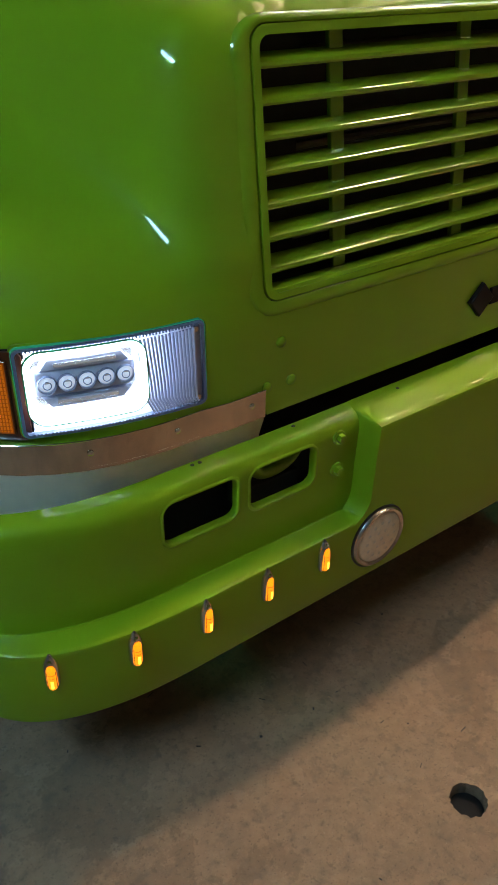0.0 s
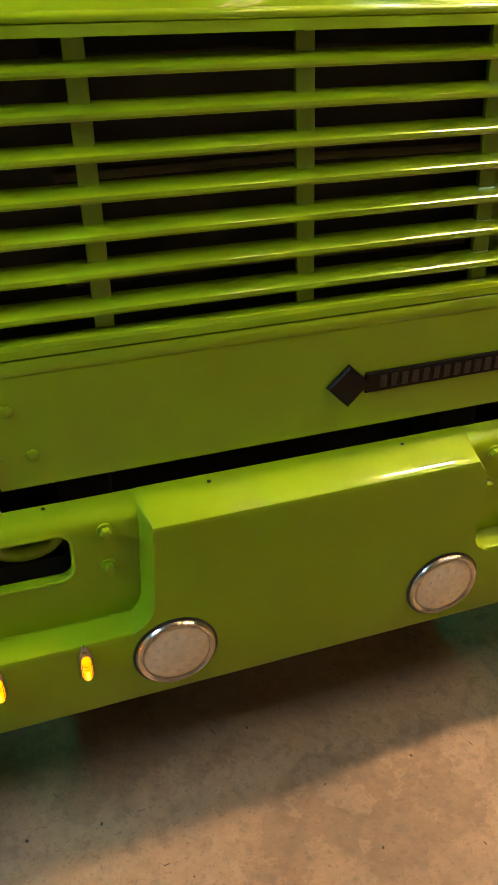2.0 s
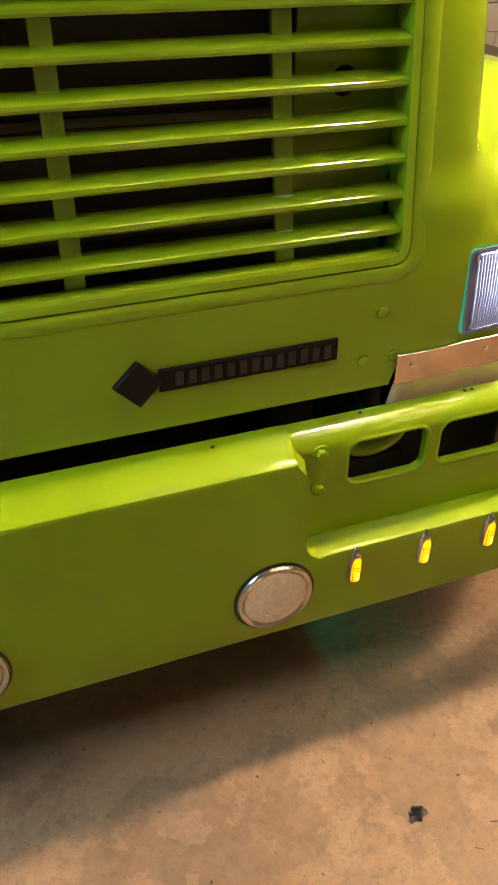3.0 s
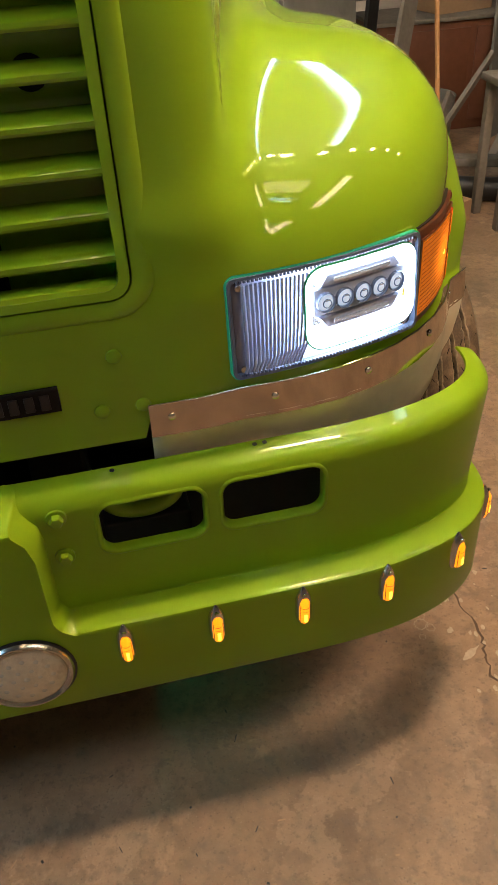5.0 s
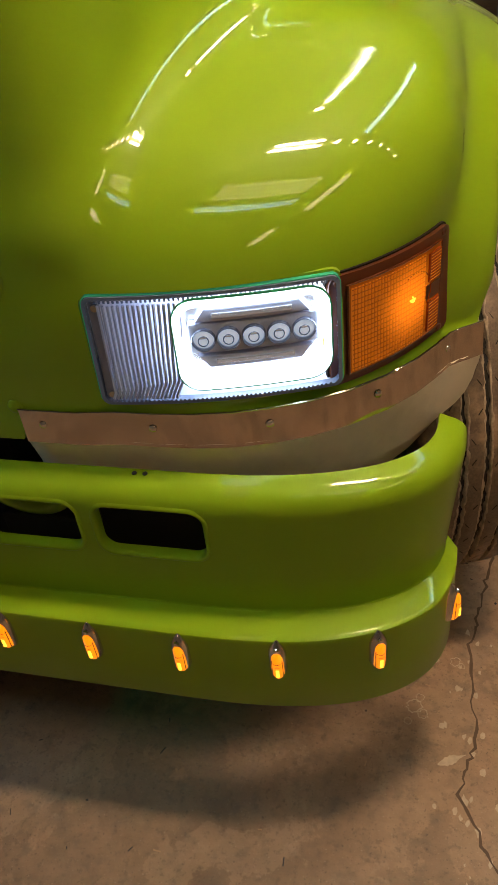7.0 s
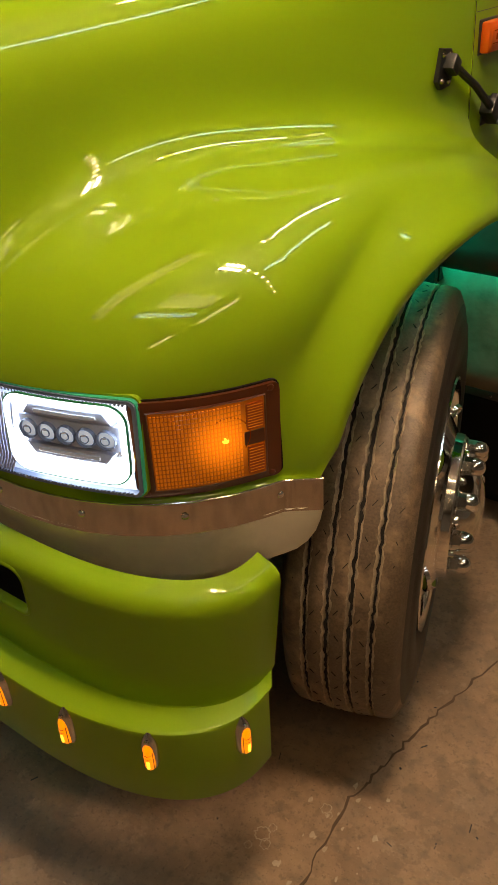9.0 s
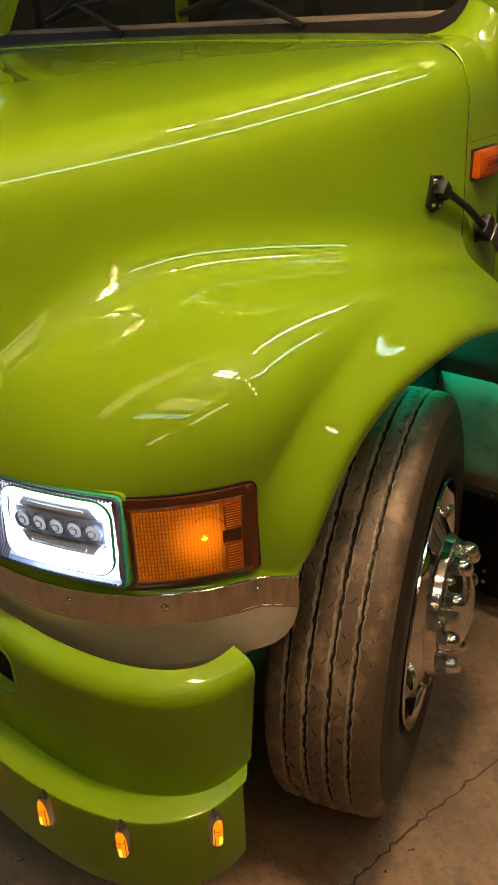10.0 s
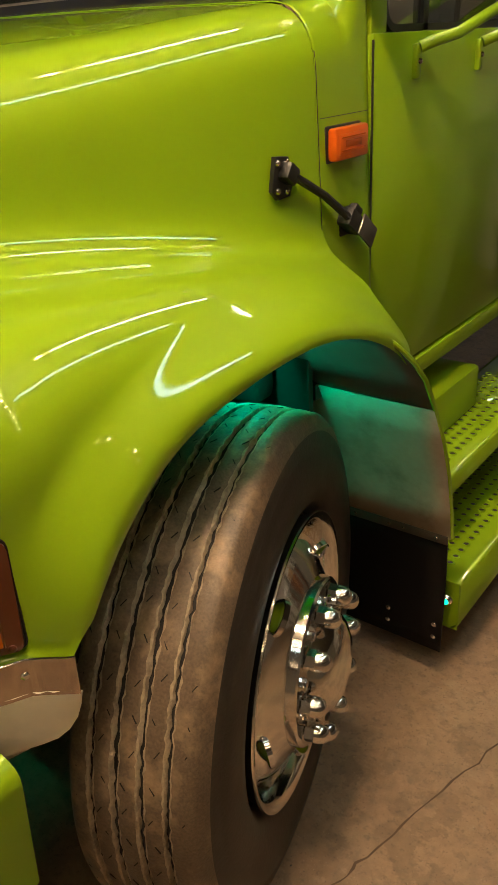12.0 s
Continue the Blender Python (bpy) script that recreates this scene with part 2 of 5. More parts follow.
FLUTE = material("fluted_plastic", (0.55, 0.61, 0.80), 0.1, metal=0.3)
SIDE_GLOW = material("fluted_backing", (0.66, 0.70, 0.82), 0.2, coat=0.4)
# reflector with a weak glow put in for the ring's bounced light
LED_BACK = material("led_reflector_glow", (0.85, 0.88, 0.95), 0.12, metal=0.8, emit=(0.8, 0.88, 1.0), strength=0.12)
PROJ = material("projector_glass", (0.80, 0.83, 0.92), 0.12, coat=0.6, emit=(0.72, 0.84, 1.0), strength=0.45)
AMBER_EDGE = material("amber_edge", (0.10, 0.02, 0.003), 0.3, coat=0.6)
AMBER_HOT = material("amber_hot", (1, 0.5, 0.02), 0.3, emit=(1.0, 0.50, 0.03), strength=2.6)
ORANGE_DEEP = material("reflex_orange", (0.36, 0.055, 0.004), 0.2, coat=0.6, vary=0.1, scale=200)
TAB_YELLOW = material("yellow_tab", (0.5, 0.36, 0.02), 0.4)
ORANGE = material("orange_plastic", (0.62, 0.10, 0.006), 0.3, coat=0.5)
COOLER = material("cooler_metal", (0.16, 0.14, 0.11), 0.45, metal=0.6, stain=0.5, dark=(0.05, 0.045, 0.035))
EMBLEM = material("emblem_black", (0.010, 0.008, 0.008), 0.45)
EMBLEM.node_tree.nodes["Principled BSDF"].inputs["Specular IOR Level"].default_value = 0.15
EMBLEM_MARK = material("emblem_mark", (0.014, 0.011, 0.011), 0.4)
LENS_DOT = material("lens_dot", (0.72, 0.66, 0.56), 0.2, coat=0.6)
MUD = material("dried_mud", (0.36, 0.28, 0.19), 0.9, vary=0.5, bump=0.002, scale=160, stain=0.7, stain_scale=25, dark=(0.04, 0.035, 0.03))
FLAP = material("flap_rubber", (0.008, 0.0065, 0.006), 0.6, vary=0.2, scale=60)
FLAP.node_tree.nodes["Principled BSDF"].inputs["Specular IOR Level"].default_value = 0.15
FLAP_STRIP = material("flap_strip", (0.05, 0.025, 0.018), 0.45)
PANEL = material("beige_splash_plastic", (0.34, 0.29, 0.22), 0.55, vary=0.15, scale=60, stain=0.75, stain_scale=7, dark=(0.10, 0.09, 0.07))
LINER = material("grey_liner", (0.075, 0.066, 0.055), 0.6, vary=0.2, stain=0.4, stain_scale=6)
INTERIOR = material("cab_interior", (0.022, 0.02, 0.018), 0.85)
GASKET = material("gasket_rubber", (0.014, 0.011, 0.010), 0.6)
GASKET.node_tree.nodes["Principled BSDF"].inputs["Specular IOR Level"].default_value = 0.12
DASH = material("dashboard_vinyl", (0.26, 0.19, 0.135), 0.7, scale=200, bump=0.0004)
TAB = material("tab_metal", (0.2, 0.19, 0.18), 0.35, metal=0.8)
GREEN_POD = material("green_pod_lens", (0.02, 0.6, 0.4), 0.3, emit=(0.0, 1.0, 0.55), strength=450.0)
GREEN_LIT = material("green_lit", (0.02, 0.6, 0.4), 0.3, emit=(0.02, 1.0, 0.6), strength=1.5)
PALE_STAIN = material("pale_stain", (0.46, 0.36, 0.25), 0.8, vary=0.3, scale=90, stain=0.5, stain_scale=30, dark=(0.34, 0.24, 0.15))
# near-black for discs that stand in for the shade inside holes
HOLE = material("hole_shade", (0.004, 0.0035, 0.003), 0.9)
# near-black: the shade inside tread grooves and sipes, put in as colour
SIPE = material("sipe_shade", (0.012, 0.010, 0.009), 0.9)
CRACK = material("crack_dark", (0.10, 0.062, 0.036), 0.9, vary=0.4)


def bulb_glow(mat, at, reach, low, high):
    """A lens lit by a bulb behind it: it glows most before the bulb."""
    nt = mat.node_tree
    co = nt.nodes.new("ShaderNodeTexCoord")
    ab = nt.nodes.new("ShaderNodeVectorMath")
    ab.operation = "ABSOLUTE"
    nt.links.new(co.outputs["Object"], ab.inputs[0])
    ds = nt.nodes.new("ShaderNodeVectorMath")
    ds.operation = "DISTANCE"
    nt.links.new(ab.outputs[0], ds.inputs[0])
    ds.inputs[1].default_value = at
    mr = nt.nodes.new("ShaderNodeMapRange")
    mr.interpolation_type = "SMOOTHERSTEP"
    mr.inputs[1].default_value, mr.inputs[2].default_value = 0.0, reach
    mr.inputs[3].default_value, mr.inputs[4].default_value = high, low
    nt.links.new(ds.outputs["Value"], mr.inputs[0])
    nt.links.new(mr.outputs[0], nt.nodes["Principled BSDF"].inputs["Emission Strength"])


bulb_glow(AMBER, (1.148, 0.262, 0.985), 0.085, 0.26, 1.4)
bulb_glow(AMBER_DEEP, (1.148, 0.262, 0.985), 0.085, 0.12, 1.2)


def glass(name, tint=(1, 1, 1), rough=0.0):
    mat = bpy.data.materials.new(name)
    mat.use_nodes = True
    b = mat.node_tree.nodes["Principled BSDF"]
    b.inputs["Base Color"].default_value = (*tint, 1)
    b.inputs["Roughness"].default_value = rough
    b.inputs["Transmission Weight"].default_value = 1.0
    b.inputs["IOR"].default_value = 1.45
    return mat


GLASS = glass("window_glass", (0.52, 0.55, 0.53))

# ---- setting ----
floor = mesh_object("floor", box((-6, -5, -0.2), (7, 8, 0)), CONCRETE, smooth=False)
tagged(floor, "stained bare concrete garage floor with fine cracks", "floor", kind="structure")
for nm, lo, hi in (("wall_west", (-6.2, -5, -0.2), (-6, 8, 3.3)), ("wall_east", (7, -5, -0.2), (7.2, 8, 3.3)), ("wall_south", (-6.2, -5.2, -0.2), (7.2, -5, 3.3)), ("wall_north", (-6.2, 8, -0.2), (7.2, 8.2, 3.3))):
    tagged(mesh_object(nm, box(lo, hi), WALL, smooth=False), "pale painted block garage wall", "wall", kind="structure")
tagged(mesh_object("ceiling", box((-6.2, -5.2, 3.3), (7.2, 8.2, 3.45)), CEIL, smooth=False), "pale boarded garage ceiling", "ceiling", kind="structure")


def tube_fixture(x, y, rz, mat, length=1.2, z=3.06, tubes=(-0.05, 0.05), r=0.016):
    ob = empty("ceiling_light", (x, y, z))
    ob.rotation_euler.z = radians(rz)
    wide = max(tubes) + 0.06
    part("housing", box((-length / 2, -wide, 0.03), (length / 2, wide, 0.09), 0.01), FITTING, ob)
    for s in tubes:
        part("tube", tube([(-length / 2 + 0.02, s, 0), (length / 2 - 0.02, s, 0)], r, 10), mat, ob)
    for e in (-1, 1):
        part("socket", box((e * (length / 2 - 0.02) - 0.012, -wide + 0.02, -0.02), (e * (length / 2 - 0.02) + 0.012, wide - 0.02, 0.032), 0.004), FITTING, ob)
        part("hanger", tube([(e * length * 0.4, 0, 0.088), (e * length * 0.4, 0, 3.3 - z + 0.01)], 0.004, 6), FITTING, ob)
    tagged(ob, "fluorescent ceiling fitting with lit tubes", "ceiling light", "ceiling lights")
    return ob


PAIR, ONE, TRIO, FOUR = (-0.05, 0.05), (0.0,), (-0.035, 0.0, 0.035), (-0.16, -0.05, 0.06, 0.17)
for x, y, rz, mt, ln, tb in ((0.50, -0.35, 90, TUBE_DIM, 2.0, PAIR), (1.70, -0.66, 0, TUBE_WARM, 1.2, FOUR), (2.9, -1.0, 90, TUBE_SIDE, 1.2, PAIR), (2.7, -2.9, 90, TUBE_SIDE, 1.2, PAIR),
                             (1.65, -1.15, 0, TUBE_PALE, 1.3, PAIR), (1.42, 0.31, 0, TUBE_MAIN, 0.5, PAIR), (2.2, 1.55, 90, TUBE_COOL, 2.2, TRIO), (1.2, 2.10, 90, TUBE_HOOD, 1.9, ONE), (-2.75, -0.55, 90, TUBE_LEFT, 1.5, FOUR)):
    tube_fixture(x, y, rz, mt, ln, tubes=tb, r=0.009 if mt in (TUBE_WARM, TUBE_PALE, TUBE_DIM) else 0.016)
for x, y in ((1.84, 0.31), (2.15, 0.31), (2.52, 0.31), (2.95, 0.31), (3.5, 0.31), (4.3, 0.31), (1.2, 1.06)):
    bl = empty("bulb_light", (x, y, 3.08))
    part("cup", lathe([(0.21, 0.02), (0.06, 0.022), (0.05, 0.03), (0.0, 0.045)], 20, pose(0, 0, 0, 0, -90, 0)), FITTING, bl)
    part("bulb", lathe([(-0.035, 0.0), (-0.03, 0.018), (-0.01, 0.03), (0.01, 0.028), (0.03, 0.018)], 20, pose(0, 0, 0, 0, -90, 0)), BULB, bl)
    tagged(bl, "small round lit bulb hanging from the ceiling", "bulb", "row of bulbs")


# ---- truck: hood with fenders ----
def smax(a, b, k):
    h = np.clip(0.5 + 0.5 * (a - b) / k, 0, 1)
    return b + (a - b) * h + k * h * (1 - h)


def smin(a, b, k):
    return -smax(-a, -b, k)


def nose_y(z):
    return 0.102 + 0.13 * np.clip(z - 1.04, 0, None)


def crown(x, y):
    """The height of the hood's top, rounder in front than behind."""
    return 1.585 + 0.088 * np.clip(y - 0.1, 0, None) - (0.055 - 0.043 * smoothstep(0.3, 1.3, y)) * (x / 0.8) ** 2


def body_field(x, y, z):
    """The hood's middle body, without fenders."""
    x = np.abs(x)
    w = 0.718 + 0.347 * smoothstep(0.0, 1.40, y) - 0.035 * np.clip(z - 1.2, -0.3, 0.6)
    a = smax(z - crown(x, y), (x - w) * 0.97, 0.115)
    return smax(a, nose_y(z) - y, 0.085)


ARCH = (-22.5361, 0.3372, 9.1531, -2.5669, -0.6768, -0.5193, 0.0422, 1.1493)
ARCH_SLOPE = np.polyder(np.array(ARCH))


def arch_z(y):
    """The height of the wheel arch's edge at y."""
    return np.polyval(ARCH, np.clip(y, 0.37, 1.30) - 0.86)


def hood_field(x, y, z):
    x = np.abs(x)
    a = body_field(x, y, z)
    low = smoothstep(0.892, 0.845, z) * smoothstep(0.6, 0.4, y)
    e = 2.05 + 0.35 * low
    wide = 0.452 + 0.033 * low - 0.010 * smoothstep(0.40, 0.50, y) + 0.016 * smoothstep(0.5, 0.95, y)
    q = (np.clip(x - 0.75, 0, None) / wide) ** e + (np.clip(0.55 - y, 0, None) / 0.44) ** e
    sides = (q ** (1 / e) - 1) * 0.44
    lid = (z - (1.300 - 0.72 * np.clip(0.62 - y, 0, None) ** 2 - 0.22 * np.clip(y - 0.65, 0, None) ** 2 - 0.16 * (x - 1.0))) * 0.97
    slope = np.polyval(ARCH_SLOPE, np.clip(y, 0.37, 1.30) - 0.86)
    d = (z - arch_z(y)) / np.sqrt(1 + slope * slope)
    lip = 0.058 * smoothstep(0.102, 0.018, d) - 0.006 * smoothstep(0.012, -0.012, d)
    sides = sides - lip * smoothstep(0.345, 0.43, y)
    b = smax(smax(sides, lid, 0.125), 0.61 - x, 0.03)
    return smin(a, b, 0.012 + 0.045 * smoothstep(1.07, 1.17, z) + 0.030 * smoothstep(0.15, 0.45, y))


def lower_edge(x, y):
    front = np.where(np.abs(x) < 0.572, 0.826, 0.874)
    return np.where((y > 0.37) & (np.abs(x) > 1.0), np.maximum(arch_z(y), 0.874), front)


def cast(o, d, hood_field=hood_field):
    """Where rays from inside leave the hood."""
    t = np.zeros(len(o))
    done = np.zeros(len(o), bool)
    for i in range(90):
        p = o + d * (t + 0.02)[:, None]
        out = hood_field(p[:, 0], p[:, 1], p[:, 2]) > 0
        done |= out
        if done.all():
            break
        t = np.where(done, t, t + 0.02)
    lo, hi = t, t + 0.02
    for i in range(15):
        mid = (lo + hi) / 2
        p = o + d * mid[:, None]
        out = hood_field(p[:, 0], p[:, 1], p[:, 2]) > 0
        hi = np.where(out, mid, hi)
        lo = np.where(out, lo, mid)
    return o + d * hi[:, None]


PX, PY, SZ, BACK = 0.50, 0.72, 0.55, 1.30


def hood_stations():
    st = [((x, PY), (0, -1)) for x in np.linspace(0, PX, 30)]
    st += [((PX, PY), (math.sin(a), -math.cos(a))) for a in np.linspace(0, math.pi / 2, 64)[1:]]
    st += [((PX, y), (1, 0)) for y in np.linspace(PY, BACK, 36)[1:]]
    return st


def hood_rows(n=104):
    """For each station, the curve from the lower edge up to the top."""
    st = hood_stations()
    o = np.array([(x, y, SZ) for (x, y), d in st])
    d = np.array([d for p, d in st])

    def go(b):
        k = b.shape[1]
        ways = np.stack([d[:, :1] * np.cos(b), d[:, 1:] * np.cos(b), np.sin(b)], 2)
        return cast(np.repeat(o, k, 0), ways.reshape(-1, 3)).reshape(len(st), k, 3)

    b = np.tile(np.linspace(0.0, math.pi / 2, 200), (len(st), 1))
    p = go(b)
    over = p[:, :, 2] - lower_edge(p[:, :, 0], p[:, :, 1])
    start = []
    for i in range(len(st)):
        k = 200 - int(np.argmax(over[i, ::-1] < 0))
        k = max(1, min(k, 199))
        f0, f1 = over[i, k - 1], over[i, k]
        start.append(b[i, k - 1] + (b[i, k] - b[i, k - 1]) * (-f0 / (f1 - f0) if f1 > f0 else 1))
    t = (np.linspace(0, 1, n) ** 1.35)[None, :]
    b0 = np.array(start)[:, None]
    return go(b0 + (math.pi / 2 - b0) * t)


truck = empty("truck", (0, 0, 0))
tagged(truck, "lime green medium-duty truck with glossy paint and lit headlights", "truck")


def build_hood():
    bm = blank()
    rows = hood_rows()
    for sx in (1, -1):
        add_grid(bm, [[(sx * p[0], p[1], p[2]) for p in r] for r in rows])
        ny = [r[-1] for r in rows[-36:]]
        grid = []
        for q in ny:
            xs = np.linspace(0, PX, 30)
            o = np.stack([xs, np.full(30, q[1]), np.full(30, SZ)], 1)
            grid.append([(sx * p[0], p[1], p[2]) for p in cast(o, np.tile((0.0, 0.0, 1.0), (30, 1)))])
        add_grid(bm, grid)
    bmesh.ops.remove_doubles(bm, verts=bm.verts[:], dist=0.0006)
    ob = part("hood", bm, PAINT, truck, "lime green sculpted hood and fenders", angle=180)
    mod = ob.modifiers.new("thick", "SOLIDIFY")
    mod.thickness, mod.offset = 0.009, -1
    return ob


hood = build_hood()
GX, GZ0, GZ1 = 0.572, 1.062, 1.525
c = new("cutter", bpy.data.meshes.new("cutter"))
bmc = prism(round_rect(-GX - 0.004, GX + 0.004, GZ0 - 0.004, GZ1 + 0.004, 0.034), -0.2, 0.45)
bmc.to_mesh(c.data)
bmc.free()
cut(hood, [c])
hood.data.set_sharp_from_angle(angle=radians(40))


# ---- grille ----
def loft(loops, m=None):
    """A skin over closed (x, z) outlines, each at its own y."""
    bm = blank()
    rings = [[bm.verts.new((x, y, z)) for x, z in o] for o, y in loops]
    for p, q in zip(rings, rings[1:]):
        for i in range(len(p)):
            k = (i + 1) % len(p)
            bm.faces.new((p[i], p[k], q[k], q[i]))
    bmesh.ops.recalc_face_normals(bm, faces=bm.faces[:])
    if m:
        bmesh.ops.transform(bm, matrix=m, verts=bm.verts[:])
    return bm


def tilt(z):
    """Puts a piece built at y = 0 on the leaning nose."""
    return pose(0, nose_y(1.30), 1.30, -7.4)


grille = empty("grille")
grille.parent = truck
TL = tilt(0)
h = (GZ1 - GZ0) / 2
bm = ring_of(round_rect(-GX, GX, -h, h, 0.03), round_rect(-GX + 0.015, GX - 0.015, -h + 0.013, h - 0.016, 0.02), -0.006, 0.05)
bmesh.ops.transform(bm, matrix=TL, verts=bm.verts[:])
part("frame", bm, PAINT, grille)
loops = [(round_rect(-GX - g, GX + g, -h - g * 0.85, h + g * 0.4, 0.03 + g, 8), y) for g, y in ((0.044, 0.010), (0.040, 0.003), (0.035, -0.001), (0.030, -0.0035), (0.022, -0.0045), (0.007, -0.0045), (0.0035, -0.003), (0.0028, 0.0), (0.0028, 0.03))]
part("grille_surround", loft(loops, TL), PAINT, hood, angle=50)
part("sill", prism([(-GX + 0.012, -h + 0.002), (GX - 0.012, -h + 0.002), (GX - 0.012, -h + 0.022), (-GX + 0.012, -h + 0.022)], -0.004, 0.035, TL, 0.007), PAINT, grille)
for i in range(7):
    z = -0.1725 + i * 0.0577
    bm = prism([(-0.012, -0.005), (-0.012, 0.001), (-0.008, 0.005), (0.004, 0.009), (0.030, 0.017), (0.031, 0.013), (0.006, 0.004), (0.003, -0.008), (-0.003, -0.010), (-0.009, -0.009)], -GX + 0.008, GX - 0.008)
    bmesh.ops.transform(bm, matrix=TL @ Matrix.Translation((0, 0.012, z)) @ Matrix(((0, 1, 0, 0), (1, 0, 0, 0), (0, 0, 1, 0), (0, 0, 0, 1))), verts=bm.verts[:])
    part("slat", bm, PAINT, grille)
for x in (-0.354, 0.002, 0.354):
    part("upright", box((x - 0.0165, 0.030, -h + 0.01), (x + 0.0165, 0.042, h - 0.01), 0.002, TL), PAINT, grille, smooth=False)
part("shroud", box((0.40, 0.232, 1.0), (0.585, 0.24, 1.58)), PAINT, truck, smooth=False)
part("shroud_hole", lathe([(0, 0.024), (0.0015, 0.0235), (0.0016, 0)], 20, pose(0.487, 0.2318, 1.345, 0, 0, -90)), HOLE, truck)
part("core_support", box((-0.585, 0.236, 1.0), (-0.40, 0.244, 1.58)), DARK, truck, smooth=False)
for z in (1.12, 1.30, 1.47):
    part("cooler_pipe", tube([(-0.5, 0.26, z), (0.0, 0.265, z + 0.006), (0.39, 0.26, z)], 0.009, 8), COOLER, truck)
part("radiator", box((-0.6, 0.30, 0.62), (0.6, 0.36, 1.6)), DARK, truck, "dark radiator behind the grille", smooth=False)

# ---- bumper ----
def plan(s):
    """Bumper's outer line in plan at x = s before the corner, and its outward normal, by arc length s."""
    e = 2.5
    ax, by, x0, y0 = 0.435, 0.235, 0.79, 0.235
    if s <= x0:
        return Vector((s, 0, 0)), Vector((0, -1, 0))
    t = min(1.0, (s - x0) / 0.58) * math.pi / 2
    c, d = math.sin(t), math.cos(t)
    r = (abs(c) ** e + abs(d) ** e) ** (-1 / e)
    p = Vector((x0 + ax * c * r, y0 - by * d * r, 0))
    g = Vector(((c * r) ** (e - 1) / ax, -((d * r) ** (e - 1)) / by, 0)).normalized()
    return p, g


def bumper_profile(s, u):
    """Rows of the skin from the lower edge up at the place s: inset along the normal, set back, height. u: 0 on the middle block, 1 in the recess."""
    dp = 0.052 + 0.004 * float(smoothstep(0.4, 0.9, s)) - 0.008 * float(smoothstep(1.0, 1.37, s))
    lean = 0.020 * float(smoothstep(0.98, 1.37, s))
    low = [(0.05, 0.345), (0.008, 0.338), (0.0015, 0.340), (0.0, 0.345), (0.0, 0.43), (0.0, 0.495)]
    mid = [(d, 0.0, z) for d, z in low] + [(0.0, 0.0, z) for z in (0.509, 0.5135, 0.516, 0.518, 0.520, 0.531, 0.5325, 0.535, 0.545, 0.556, 0.570, 0.59, 0.62, 0.66, 0.70, 0.735, 0.75)]
    mid += [(0.0, 0.0, 0.7575), (0.0015, 0.0, 0.7610), (0.005, 0.0, 0.7635), (0.02, 0.0, 0.768), (0.055, 0.0, 0.777), (0.097, 0.0, 0.786)]
    out = [(d, 0.0, z) for d, z in low]
    out += [(0.0, 0.0, 0.511), (0.0, 0.0, 0.5170), (0.0, 0.0012, 0.5205), (0.0, 0.004, 0.5224), (0.0, 0.010, 0.5236), (lean, dp - 0.010, 0.5290), (lean, dp - 0.002, 0.5303), (lean, dp, 0.533)]
    out += [(lean * (0.76 - z) / 0.225, dp, z) for z in (0.545, 0.556, 0.570, 0.59, 0.62, 0.66, 0.70, 0.728, 0.742)]
    out += [(0.003, dp, 0.757), (0.010, dp, 0.768), (0.020, dp, 0.7745), (0.030, dp, 0.778), (0.038, dp, 0.781), (0.046, dp, 0.784)]
    rows = []
    for (a, b, c), (d, e, f) in zip(mid, out):
        rows.append((a + (d - a) * u, b + (e - b) * u, c + (f - c) * u))
    return rows


def wall_edge(z, sx):
    """Where the middle block ends at the height z: a steep wall with a rounded lower corner."""
    r = 0.050 if sx > 0 else 0.068
    edge = 0.333 + 0.028 * float(smoothstep(0.768, 0.715, z)) if sx > 0 else 0.326 + 0.006 * float(smoothstep(0.768, 0.60, z))
    if z < 0.515 + r:
        edge += r - math.sqrt(max(0.0, r * r - (0.515 + r - max(z, 0.515)) ** 2))
    return edge


def build_bumper():
    bm = blank()
    near = [(k, 0.0, 0.0) for k in np.linspace(0, 1, 9)] + [(1.0, u, 0.0) for u in (0.12, 0.3, 0.5, 0.7, 0.88, 1.0)] + [(1.0, 1.0, k) for k in np.linspace(0, 1, 9)[1:]]
    for sx in (1, -1):
        cols = []
        for k, u, far in near:
            col = []
            for d, e, z in bumper_profile(0.4, u):
                s = (wall_edge(z, sx) * k + 0.014 * u) * (1 - far) + 0.463 * far
                col.append(Vector((s, d + e, z)))
            cols.append(col)
        for s in list(np.linspace(0.48, 0.78, 16)) + list(np.linspace(0.79, 1.37, 44)):
            p, g = plan(s)
            cols.append([(p - g * d) + Vector((0, e, z)) for d, e, z in bumper_profile(s, 1.0)])
        add_grid(bm, [[(sx * v.x, v.y, v.z) for v in c] for c in cols])
    bmesh.ops.remove_doubles(bm, verts=bm.verts[:], dist=0.0003)
    ob = mesh_object("bumper", bm, BUMPER_PAINT, truck, "lime green steel bumper with stepped corners", angle=30)
    mod = ob.modifiers.new("thick", "SOLIDIFY")
    mod.thickness, mod.offset = 0.005, -1
    cs = []
    for sx in (1, -1):
        for x0, x1 in ((0.463, 0.640), (0.667, 0.846)):
            c = new("cutter", bpy.data.meshes.new("cutter"))
            b = prism(round_rect(min(sx * x0, sx * x1), max(sx * x0, sx * x1), 0.641, 0.7445, 0.026), 0.0, 0.2)
            b.to_mesh(c.data)
            b.free()
            cs.append(c)
    cut(ob, cs)
    ob.data.set_sharp_from_angle(angle=radians(30))
    return ob


